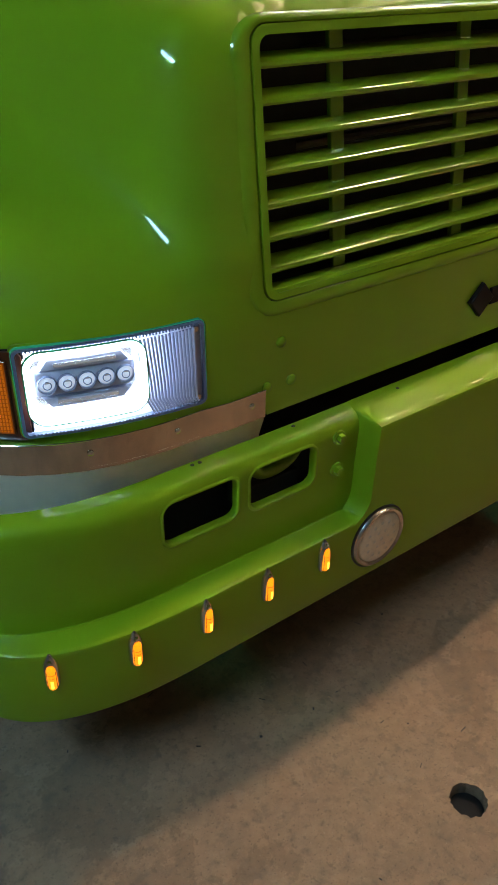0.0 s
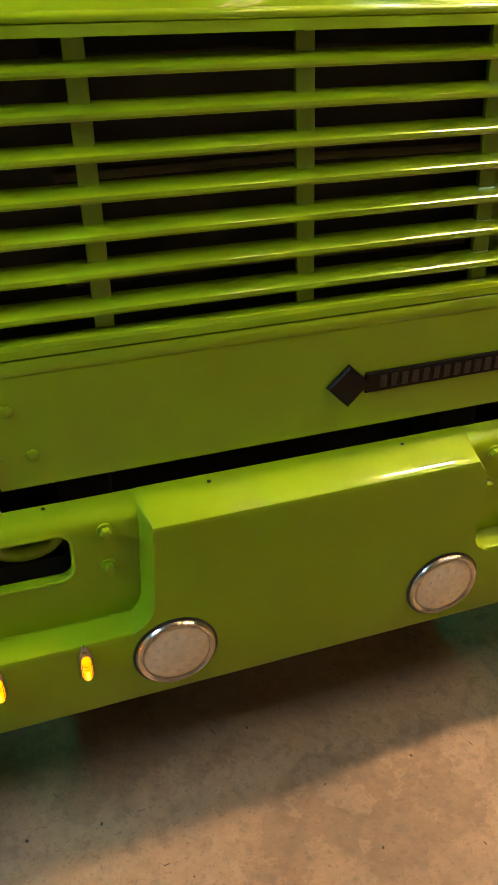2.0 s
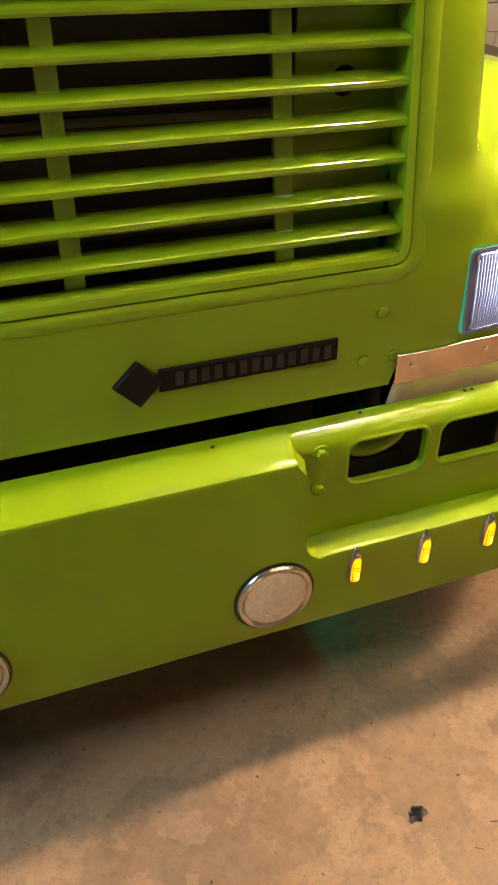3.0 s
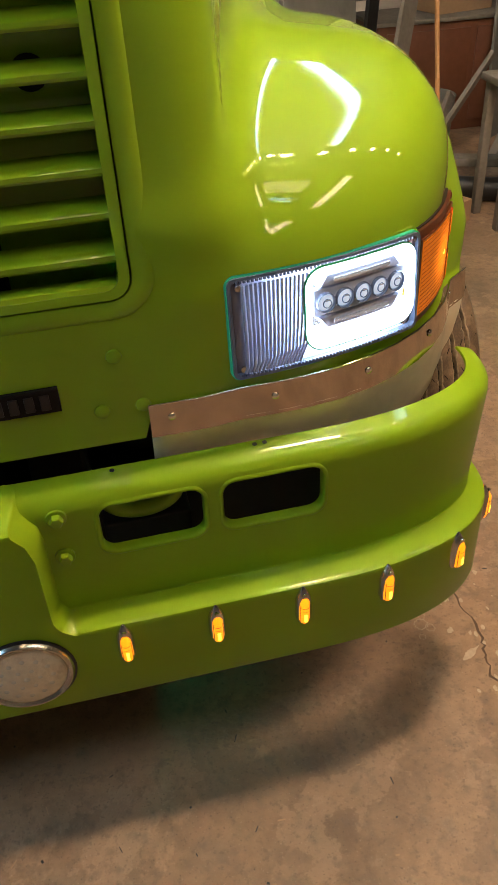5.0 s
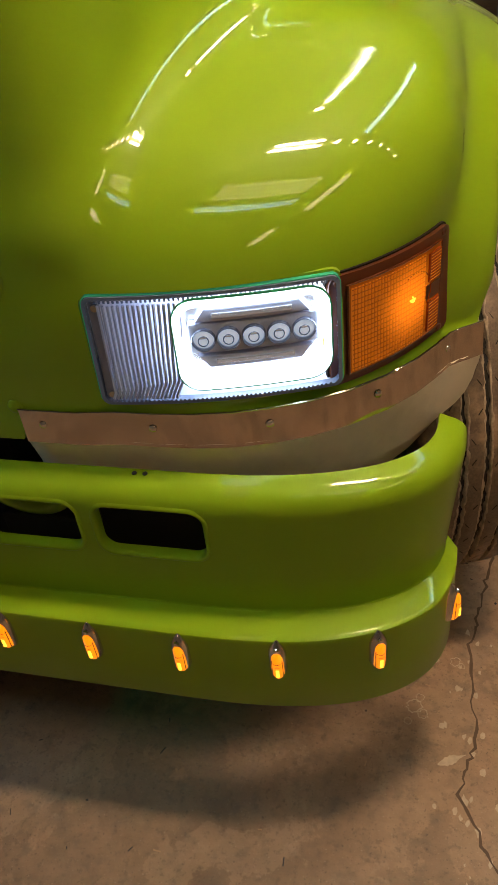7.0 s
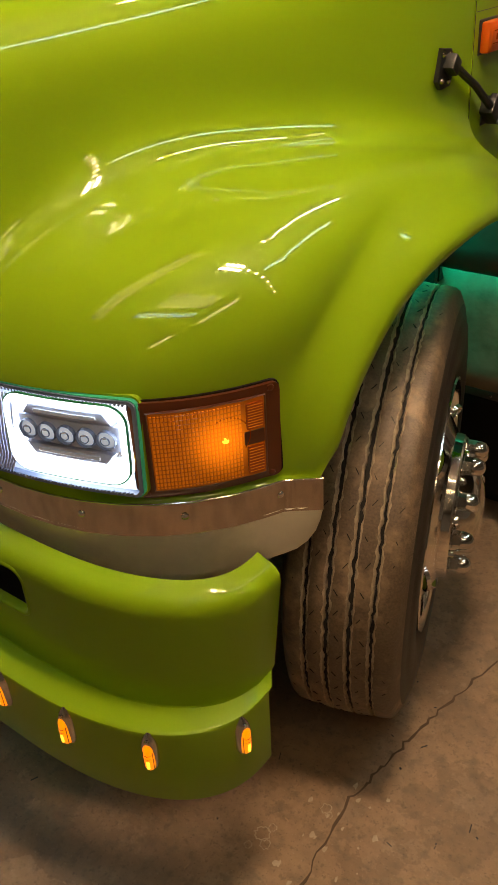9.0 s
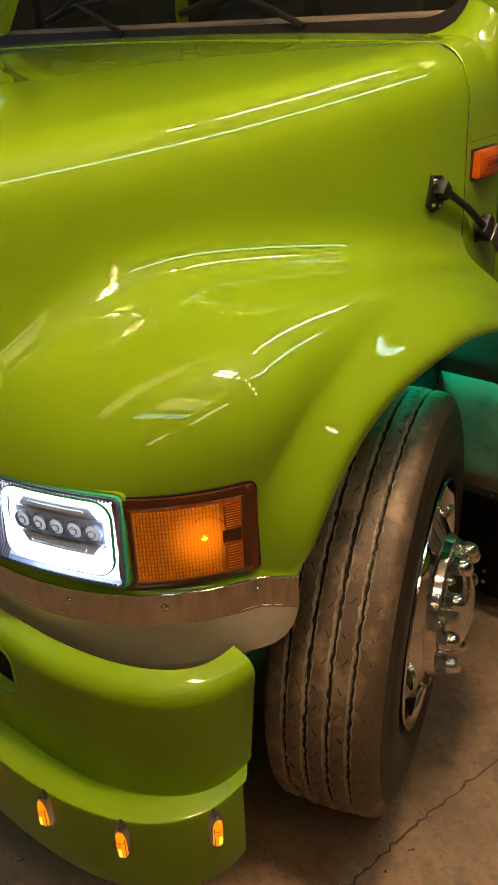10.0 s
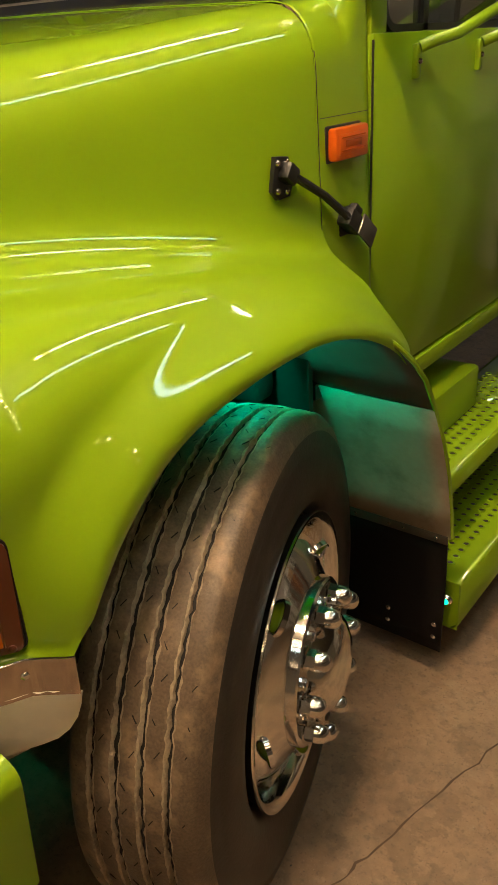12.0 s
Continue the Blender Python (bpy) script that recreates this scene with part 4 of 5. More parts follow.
# ---- wheels ----
def tyre_mesh(n=360):
    bm = blank()
    r8 = random.Random(8)
    prof = [(-0.03, 0.292, 0), (-0.008, 0.306, 0), (0.006, 0.325, 0), (0.013, 0.36, 0), (0.014, 0.395, 0), (0.010, 0.425, 0), (0.006, 0.432, 0), (0.006, 0.438, 0), (0.0, 0.462, 0), (-0.008, 0.481, 0), (-0.013, 0.491, 0), (-0.022, 0.4975, 0)]
    tread = []
    for c, w in ((-0.055, 0.0045), (-0.098, 0.0055), (-0.142, 0.0055), (-0.185, 0.0045)):
        r = 0.5045 - 0.9 * (c + 0.12) ** 2
        tread += [(c + w + 0.0028, r, 1), (c + w, r - 0.001, 1), (c + w * 0.6, r - 0.009, 2), (c - w * 0.6, r - 0.009, 2), (c - w, r - 0.001, 1), (c - w - 0.0028, r, 1)]
    prof += tread
    prof += [(-0.240 - a, r, 0) for a, r, z in reversed(prof[:12])]
    rings = []
    for a, r, zig in prof:
        ring = []
        for i in range(n):
            t = 2 * math.pi * i / n
            z = (0.0006 * (1 if i % 4 < 2 else -1) + r8.uniform(-0.0019, 0.0019)) if zig else 0
            ring.append(bm.verts.new((a + z, r * math.cos(t), max(r * math.sin(t), -0.4845))))
        rings.append(ring)
    for k, (p, q) in enumerate(zip(rings, rings[1:])):
        mud = prof[k][2] + prof[k + 1][2] == 3 or (prof[k][2] == 1 and prof[k + 1][2] == 1 and abs(prof[k][0] - prof[k + 1][0]) < 0.0035)
        for i in range(n):
            j = (i + 1) % n
            fc = bm.faces.new((p[i], p[j], q[j], q[i]))
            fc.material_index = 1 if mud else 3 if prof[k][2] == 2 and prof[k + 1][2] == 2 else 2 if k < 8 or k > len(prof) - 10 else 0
    return bm


def wheel_at(x, y, z, turn, sx):
    w = empty("wheel", (x, y, z))
    w.rotation_euler.z = turn if sx > 0 else turn
    w.parent = truck
    flip = Matrix.Identity(4) if sx > 0 else pose(0, 0, 0, 0, 0, 180)

    def put(name, bm, mat, label="", smooth=True, angle=35):
        bmesh.ops.transform(bm, matrix=flip, verts=bm.verts[:])
        return part(name, bm, mat, w, label, smooth, angle)

    ty = put("tyre", tyre_mesh(), RUBBER, "worn dusty black tyre with mud in its grooves", angle=50)
    ty.data.materials.append(MUD)
    ty.data.materials.append(SIDEWALL)
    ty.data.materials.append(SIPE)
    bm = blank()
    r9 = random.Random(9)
    # sipes are flat dark boxes on the tread, coloured as shaded slits
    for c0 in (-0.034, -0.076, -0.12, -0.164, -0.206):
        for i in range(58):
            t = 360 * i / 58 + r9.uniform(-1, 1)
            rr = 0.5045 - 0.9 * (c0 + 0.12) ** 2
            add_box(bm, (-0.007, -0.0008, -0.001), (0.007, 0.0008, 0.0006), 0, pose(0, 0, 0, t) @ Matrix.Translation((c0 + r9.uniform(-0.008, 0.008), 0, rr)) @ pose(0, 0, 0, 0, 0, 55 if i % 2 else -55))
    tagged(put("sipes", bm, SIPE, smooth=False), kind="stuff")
    put("rim", lathe([(-0.10, 0.27), (-0.02, 0.288), (0.0, 0.296), (0.008, 0.301), (0.012, 0.300), (0.012, 0.294), (0.006, 0.284), (-0.002, 0.279), (-0.03, 0.272), (-0.06, 0.268)], 96), CHROME, "chrome wheel rim")
    cover = put("wheel_cover", lathe([(-0.062, 0.270), (-0.045, 0.262), (-0.028, 0.252), (-0.010, 0.235), (0.004, 0.212), (0.016, 0.190), (0.024, 0.176), (0.026, 0.172), (0.044, 0.170), (0.048, 0.166), (0.049, 0.158), (0.047, 0.120), (0.050, 0.112), (0.056, 0.108), (0.074, 0.100), (0.090, 0.084), (0.101, 0.060), (0.107, 0.030), (0.109, 0)], 96), CHROME, "polished chrome wheel cover", angle=25)
    for k in range(5):
        a = radians(31 + 72 * k)
        m = Matrix.Translation((0.004, -0.216 * math.sin(a), 0.216 * math.cos(a))) @ pose(0, 0, 0, math.degrees(a), 0, 0) @ pose(0, 0, 0, 0, 37, 0)
        bm = lathe([(-0.004, 0.031), (0.006, 0.031), (0.007, 0.028), (0.003, 0.026), (-0.004, 0.026)], 28, m @ Matrix.Diagonal((1, 1.15, 0.9, 1)))
        put("hand_hole_rim", bm, CHROME)
        bm = lathe([(0.0015, 0.0265), (0.002, 0)], 28, m @ Matrix.Diagonal((1, 1.15, 0.9, 1)))
        put("hand_hole", bm, PAINT, "green wheel paint in the hand hole")
    for k in range(10):
        a = radians(12 + 36 * k)
        m = Matrix.Translation((0.047, -0.139 * math.sin(a), 0.139 * math.cos(a)))
        bm = lathe([(0, 0.0245), (0.004, 0.0245), (0.006, 0.021), (0.026, 0.0195)], 6, m)
        add_lathe(bm, [(0.024, 0.0205), (0.036, 0.0195), (0.045, 0.016), (0.051, 0.009), (0.053, 0)], 20, m)
        put("nut_cover", bm, CHROME, angle=30)
    for k in range(10):
        a = radians(30 + 36 * k)
        m = Matrix.Translation((0.047, -0.139 * math.sin(a), 0.139 * math.cos(a)))
        bm = lathe([(0, 0.009), (0.012, 0.009), (0.013, 0)], 8, m)
        put("stud", bm, CHROME)
    return w


wheel_at(1.223, 0.931, 0.485, 0.295, 1)
wheel_at(-1.20, 0.95, 0.485, 0.26, -1)
part("axle", tube([(-1.0, 0.93, 0.46), (1.0, 0.93, 0.46)], 0.06, 16), DARK, truck)


# ---- wheel house ----
def sheet(rows, name, mat, parent, label="", thick=0.004):
    bm = blank()
    add_grid(bm, rows)
    ob = part(name, bm, mat, parent, label)
    mod = ob.modifiers.new("thick", "SOLIDIFY")
    mod.thickness, mod.offset = thick, 0
    return ob


SPLASH = [(1.225, 1.075), (1.25, 1.05), (1.285, 1.015), (1.325, 0.965), (1.38, 0.875), (1.43, 0.775), (1.47, 0.67), (1.50, 0.56), (1.515, 0.47)]
for sx in (1, -1):
    outer = [1.262, 1.275, 1.285, 1.293, 1.295, 1.297, 1.298, 1.298, 1.298]
    sheet([[(sx * (xo - 0.42 * k), y, z) for k in np.linspace(0, 1, 8)] for (y, z), xo in list(zip(SPLASH, outer))[:5]], "rear_liner", LINER, truck, "dull grey inner fender liner")
    sheet([[(sx * (xo - 0.42 * k), y - 0.006, z) for k in np.linspace(0, 1, 8)] for (y, z), xo in list(zip(SPLASH, outer))[4:]], "splash_panel", PANEL, truck, "beige inner splash panel with black scuffs under a green light")
    bm = blank()
    add_tube(bm, [(sx * xo, y, z) for (y, z), xo in zip(SPLASH, outer)], 0.006, 8)
    part("splash_edge", bm, PAINT, truck)
    part("flap_strip", box((sx * 0.95, 1.505, 0.452), (sx * 1.292, 1.511, 0.478), 0.001), FLAP_STRIP, truck, "dark retaining strip")
    bm = blank()
    add_grid(bm, [[(sx * x, 1.518 + 0.012 * math.sin(3 * (0.47 - z) * 4) * (x - 0.9), z) for x in np.linspace(0.94, 1.288 + 0.008 * (0.47 - z), 6)] for z in np.linspace(0.468, 0.105, 9)])
    flap = part("mud_flap", bm, FLAP, truck, "black rubber mud flap")
    mod = flap.modifiers.new("thick", "SOLIDIFY")
    mod.thickness = 0.006
    for x in (1.132, 1.268):
        for z in (0.188, 0.148):
            bolt((sx * x, 1.512, z), (0, -1, 0), 0.008, 0.007, CHROME, flap, "bolt")
    for x in (1.03, 1.13, 1.17, 1.262):
        bolt((sx * x, 1.505, 0.465), (0, -1, 0), 0.005, 0.004, STEEL, flap, "screw")
    # inner liner, drawn low to block the green light, and the wheel house's roof
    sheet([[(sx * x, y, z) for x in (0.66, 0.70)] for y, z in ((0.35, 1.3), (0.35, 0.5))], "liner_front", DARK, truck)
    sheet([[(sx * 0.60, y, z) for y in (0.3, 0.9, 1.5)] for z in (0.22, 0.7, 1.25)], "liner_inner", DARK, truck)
    sheet([[(sx * (0.60 + 0.5 * k), y, z - 0.04 * k) for k in (0, 0.5, 1)] for y, z in ((0.50, 1.13), (0.75, 1.20), (0.98, 1.19), (1.18, 1.12))], "liner_roof", LINER, truck)
    bm = box((sx * 0.72, 1.22, 0.86), (sx * 0.93, 1.30, 1.06), 0.02, None)
    part("bracket", bm, DARK, truck)

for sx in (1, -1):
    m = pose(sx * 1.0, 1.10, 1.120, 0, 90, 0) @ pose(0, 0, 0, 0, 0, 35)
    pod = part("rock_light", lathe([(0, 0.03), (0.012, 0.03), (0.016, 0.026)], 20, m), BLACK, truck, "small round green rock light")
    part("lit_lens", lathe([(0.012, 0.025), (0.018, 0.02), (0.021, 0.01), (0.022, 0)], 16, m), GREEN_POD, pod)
    sheet([[(sx * x, y, z) for x, z in ((0.80, 1.10), (0.90, 1.08), (0.98, 1.05), (1.0, 0.98))] for y in (1.19, 1.235, 1.27)], "liner_bracket", LINER, truck, "grey inner fender bracket")

# ---- cab ----
def cowl_field(x, y, z):
    """Carries the hood's section on, and rises at the sides into the windscreen pillars."""
    x = np.abs(x)
    w = 1.0605 - 0.035 * np.clip(z - 1.2, -0.3, 0.6)
    top = z - (crown(x, y) + 1.7 * smoothstep(0.86, 0.985, x) * np.clip(y - 1.415, 0, None))
    return smax(top, (x - w) * 0.97, 0.115 - 0.075 * smoothstep(1.62, 1.78, z))


def cowl_side(y, z):
    return cast(np.array([(0.5, y, z)]), np.array([(1.0, 0.0, 0.0)]), cowl_field)[0][0]


def cowl_section(y):
    """Half section of the cowl, from the middle of its top down to the sill."""
    b = np.linspace(math.pi / 2, -0.1, 120)
    o = np.tile((0.55, y, 0.95), (120, 1))
    p = cast(o, np.stack([np.cos(b), 0 * b, np.sin(b)], 1), cowl_field)
    q = cast(np.stack([np.linspace(0, 0.54, 10), np.full(10, y), np.full(10, 0.95)], 1), np.tile((0.0, 0.0, 1.0), (10, 1)), cowl_field)
    return [(v[0] + 0.001 * float(smoothstep(0.5, 1.0, v[0])), y, max(v[2] + 0.0012, 1.05 - 1.9 * (y - 1.297))) for v in (*q, *p)]


bm = blank()
for sx in (1, -1):
    add_grid(bm, [[(sx * p[0], p[1], p[2]) for p in cowl_section(y)] for y in np.linspace(1.297, 1.498, 22)])
bmesh.ops.remove_doubles(bm, verts=bm.verts[:], dist=0.0005)
cowl = part("cowl", bm, PAINT, truck)
mod = cowl.modifiers.new("thick", "SOLIDIFY")
mod.thickness, mod.offset = 0.0016, 0


def cowl_top(x, y):
    return cast(np.array([(x, y, 0.95)]), np.array([(0.0, 0.0, 1.0)]), cowl_field)[0][2]


part("firewall", box((-1.0, 1.33, 0.8), (1.0, 1.35, 1.55)), DARK, truck, smooth=False)
for sx in (1, -1):
    # seam above the side marker
    part("door_seam", tube([(sx * 1.0605, 1.501, z) for z in (0.86, 1.2, 1.60)], 0.0026, 6), BLACK, cowl)
    part("seam", tube([(sx * (cowl_side(y, 1.468) + 0.0002), y, 1.468) for y in np.linspace(1.306, 1.497, 6)], 0.002, 6), BLACK, cowl)
    # seam behind the hood, over the shoulder and down the side
    line = [(x, y, cowl_top(x, y)) for x, y in ((0.79, 1.455), (0.815, 1.425), (0.85, 1.395), (0.885, 1.365), (0.915, 1.34), (0.94, 1.322), (0.96, 1.310), (0.975, 1.304))]
    line += [(cowl_side(1.302, z), 1.302, z) for z in np.linspace(1.585, 1.10, 18)]
    part("hood_seam", tube([(sx * (x + 0.001), y - 0.003, z + 0.001) for x, y, z in line], 0.0019, 6), BLACK, cowl)
    # door
    door = part("door", box((sx * 1.015, 1.504, 0.835), (sx * 1.061, 2.62, 1.612), 0.006), PAINT, truck, "lime green cab door")
    for lo, hi in (((1.02, 1.504, 1.60), (1.055, 1.575, 2.42)), ((1.02, 2.55, 1.60), (1.055, 2.62, 2.42)), ((1.02, 1.504, 2.36), (1.055, 2.62, 2.46))):
        part("window_post", box((sx * lo[0], lo[1], lo[2]), (sx * hi[0], hi[1], hi[2]), 0.01), PAINT, door)
    part("window_seal", ring_of([(a, b) for a, b in round_rect(1.575, 2.55, 1.612, 2.36, 0.05)], round_rect(1.59, 2.535, 1.627, 2.345, 0.04), 0, 0.02), BLACK, door)
    ws = door.children[-1]
    ws.matrix_local = Matrix.Translation((sx * 1.035 - 0.01, 0, 0)) @ Matrix(((0, 1, 0, 0), (1, 0, 0, 0), (0, 0, 1, 0), (0, 0, 0, 1)))
    part("vent_bar", box((sx * 1.03, 1.76, 1.612), (sx * 1.045, 1.785, 2.36)), BLACK, door, smooth=False)
    pane = part("pane", box((sx * 1.034, 1.58, 1.615), (sx * 1.038, 2.545, 2.355)), GLASS, door, smooth=False)
    pane.visible_shadow = False
    part("sill_panel", box((sx * 1.0, 1.45, 0.775), (sx * 1.070, 3.1, 0.829), 0.012), PAINT, truck)
    # windscreen pillar
    bm = blank()
    add_grid(bm, [[(sx * (x - 0.07 * k), y + 0.445 * k, z + 0.80 * k) for x, y, z in ((0.965, 1.475, 1.66), (0.972, 1.458, 1.66), (0.99, 1.452, 1.66), (1.01, 1.455, 1.66), (1.028, 1.468, 1.66), (1.034, 1.490, 1.66), (1.03, 1.53, 1.66), (0.965, 1.53, 1.66), (0.965, 1.475, 1.66))] for k in np.linspace(0, 1, 5)])
    part("pillar", bm, PAINT, truck)
part("cab_back", box((-1.05, 2.95, 0.8), (1.05, 3.0, 1.72), 0.01), INTERIOR, truck)
part("cab_back_top", box((-1.05, 2.95, 2.28), (1.05, 3.0, 2.5), 0.01), INTERIOR, truck)
for x0, x1 in ((-1.05, -0.75), (0.75, 1.05)):
    part("cab_back_post", box((x0, 2.951, 1.716), (x1, 2.999, 2.285)), INTERIOR, truck, smooth=False)
for sx in (1, -1):
    part("cab_side", box((sx * 1.03, 2.625, 0.8), (sx * 1.07, 3.0, 2.46), 0.01), PAINT, truck)
    part("side_lining", box((sx * 1.012, 2.64, 0.9), (sx * 1.028, 2.95, 2.44), 0.004), INTERIOR, truck)
part("roof", box((-1.07, 1.75, 2.45), (1.07, 3.02, 2.55), 0.04), PAINT, truck)
part("cab_floor", box((-1.0, 1.36, 0.84), (1.0, 2.95, 0.88)), DARK, truck, smooth=False)
# windscreen in its black gasket
M_WS = pose(0, 1.448, 1.706, -29)
for nm, mt, bm in (("gasket", GASKET, ring_of(round_rect(-0.985, 0.985, -0.03, 0.86, 0.14, 8), round_rect(-0.957, 0.957, 0.014, 0.83, 0.112, 8), -0.012, 0.014)), ("windscreen", GLASS, prism(round_rect(-0.965, 0.965, 0.008, 0.835, 0.115, 8), -0.002, 0.002))):
    bmesh.ops.transform(bm, matrix=M_WS, verts=bm.verts[:])
    w = part(nm, bm, mt, truck)
    if nm == "windscreen":
        w.visible_shadow = False
dash = part("dashboard", box((-0.96, 1.53, 1.50), (0.96, 1.90, 1.738), 0.03), DASH, truck, "dusty brown dashboard top")
part("dash_seam", box((0.64, 1.56, 1.737), (0.644, 1.88, 1.741)), BLACK, dash, smooth=False)
wheel_m = Matrix.Translation((0.52, 2.02, 1.535)) @ pose(0, 0, 0, -60) @ pose(0, 0, 0, 0, 90, 0)
part("steering_wheel", lathe([(0.016 * math.cos(t), 0.225 + 0.016 * math.sin(t)) for t in np.linspace(0, 2 * math.pi, 10)[:-1]], 48, wheel_m, True), BLACK, truck)
for x in (-0.5, 0.5):
    seat = empty("seat")
    seat.parent = truck
    part("backrest", box((x - 0.25, 2.5, 1.2), (x + 0.25, 2.65, 1.84), 0.06), INTERIOR, seat)
    part("cushion", box((x - 0.25, 2.1, 1.1), (x + 0.25, 2.6, 1.25), 0.05), INTERIOR, seat)

# wipers
for x0, x1, xp in ((0.04, 0.44, 0.505), (-0.58, -0.30, -0.19)):
    wp = empty("wiper")
    wp.parent = truck
    arm = M_WS @ Vector((xp, -0.02, 0.0))
    mid = M_WS @ Vector(((x0 + x1) / 2 + 0.03, -0.045, 0.085))
    part("arm", tube([arm, arm.lerp(mid, 0.5) + Vector((0, -0.012, 0.006)), mid], 0.009, 8), GASKET, wp)
    part("blade", tube([M_WS @ Vector((x0, -0.02, 0.052)), M_WS @ Vector(((x0 + x1) / 2, -0.032, 0.088)), M_WS @ Vector((x1, -0.02, 0.11))], 0.011, 8), GASKET, wp)
    part("bridge", tube([M_WS @ Vector((x0 + 0.06, -0.03, 0.062)), M_WS @ Vector(((x0 + x1) / 2, -0.045, 0.10)), M_WS @ Vector((x1 - 0.06, -0.03, 0.112))], 0.008, 8), GASKET, wp)

for sx in (1, -1):
    # side marker
    sm = empty("side_marker")
    sm.parent = truck
    part("base", box((sx * 1.030, 1.322, 1.380), (sx * 1.058, 1.462, 1.452), 0.005), BLACK, sm)
    part("lens", box((sx * 1.056, 1.328, 1.385), (sx * 1.078, 1.458, 1.448), 0.006), ORANGE, sm, "orange plastic side marker")
    part("lens_ridge", box((sx * 1.076, 1.340, 1.397), (sx * 1.0795, 1.446, 1.436), 0.001), ORANGE, sm)
    for z in (1.404, 1.429):
        part("lens_rib", tube([(sx * 1.0795, y, z) for y in (1.347, 1.439)], 0.0014, 5), ORANGE_DEEP, sm)
    part("lens_bar", box((sx * 1.078, 1.362, 1.410), (sx * 1.0802, 1.424, 1.423), 0.0008), ORANGE_DEEP, sm)
    # rubber hood latch
    la = empty("hood_latch")
    la.parent = truck
    part("plate", prism([(-0.030, -0.022), (-0.012, -0.040), (0.022, -0.036), (0.032, -0.012), (0.020, 0.036), (-0.018, 0.040)], -0.005, 0.005, Matrix.Translation((sx * 1.043, 1.182, 1.376)) @ pose(0, 0, 0, 0, 0, 84 * sx), 0.002), BLACK, la)
    part("block", box((-0.014, -0.018, -0.016), (0.014, 0.018, 0.018), 0.005, Matrix.Translation((sx * 1.056, 1.190, 1.382)) @ pose(0, 0, 0, -35)), BLACK, la)
    part("rod", tube([(sx * 1.062, 1.198, 1.378), (sx * 1.073, 1.29, 1.328), (sx * 1.082, 1.372, 1.270)], 0.0085, 10), BLACK, la)
    part("catch", box((-0.024, -0.026, -0.020), (0.012, 0.034, 0.018), 0.005, Matrix.Translation((sx * 1.080, 1.388, 1.262)) @ pose(0, 0, 0, -35)), BLACK, la)
    part("catch_arm", box((-0.010, -0.014, 0.016), (0.008, 0.018, 0.034), 0.004, Matrix.Translation((sx * 1.080, 1.388, 1.262)) @ pose(0, 0, 0, -35)), BLACK, la)
    part("pull_tab", box((-0.003, 0.0, -0.024), (0.003, 0.070, 0.022), 0.0025, Matrix.Translation((sx * 1.096, 1.398, 1.256)) @ pose(0, 0, 0, -38)), TAB, la, "grey metal pull tab")
    part("catch_plate", box((sx * 1.050, 1.366, 1.228), (sx * 1.064, 1.420, 1.288), 0.005), BLACK, la)
    for dy, dz in ((1.408, 1.236), (1.374, 1.280)):
        bolt((sx * 1.064, dy, dz), (sx, 0, 0), 0.007, 0.006, STEEL, la, "bolt")
    for dy, dz in ((-0.014, 0.028), (0.016, 0.026), (-0.016, -0.022), (0.014, -0.026)):
        bolt((sx * 1.047, 1.182 + dy, 1.376 + dz), (sx, 0, 0), 0.0065, 0.006, STEEL, la, "bolt")
    # mirror bracket
    mb = part("mirror_bracket", prism([(sx * 0.990, 1.757), (sx * 1.050, 1.713), (sx * 1.150, 1.703), (sx * 1.147, 1.907), (sx * 1.14, 2.1), (sx * 1.0, 2.1)], 1.446, 1.454, bevel=0.002), PAINT, truck, "lime green folded mirror bracket plate", smooth=False)
    for x, z in ((1.075, 1.790), (1.128, 1.758)):
        bolt((sx * x, 1.446, z), (0, -1, 0), 0.008, 0.005, CHROME, mb, "bolt")
    # grab handles
    for y in (1.69, 2.04):
        gh = empty("grab_handle")
        gh.parent = truck
        part("foot", box((sx * 1.058, y - 0.012, 1.515), (sx * 1.074, y + 0.012, 1.588), 0.006), PAINT, gh)
        part("bar", tube([(sx * 1.074, y, 1.580), (sx * 1.10, y + 0.02, 1.592), (sx * 1.125, y + 0.08, 1.604), (sx * 1.15, y + 0.55, 1.72)], 0.013, 12), PAINT, gh)
        bolt((sx * 1.074, y, 1.552), (sx, 0, 0), 0.007, 0.006, STEEL, gh, "bolt")


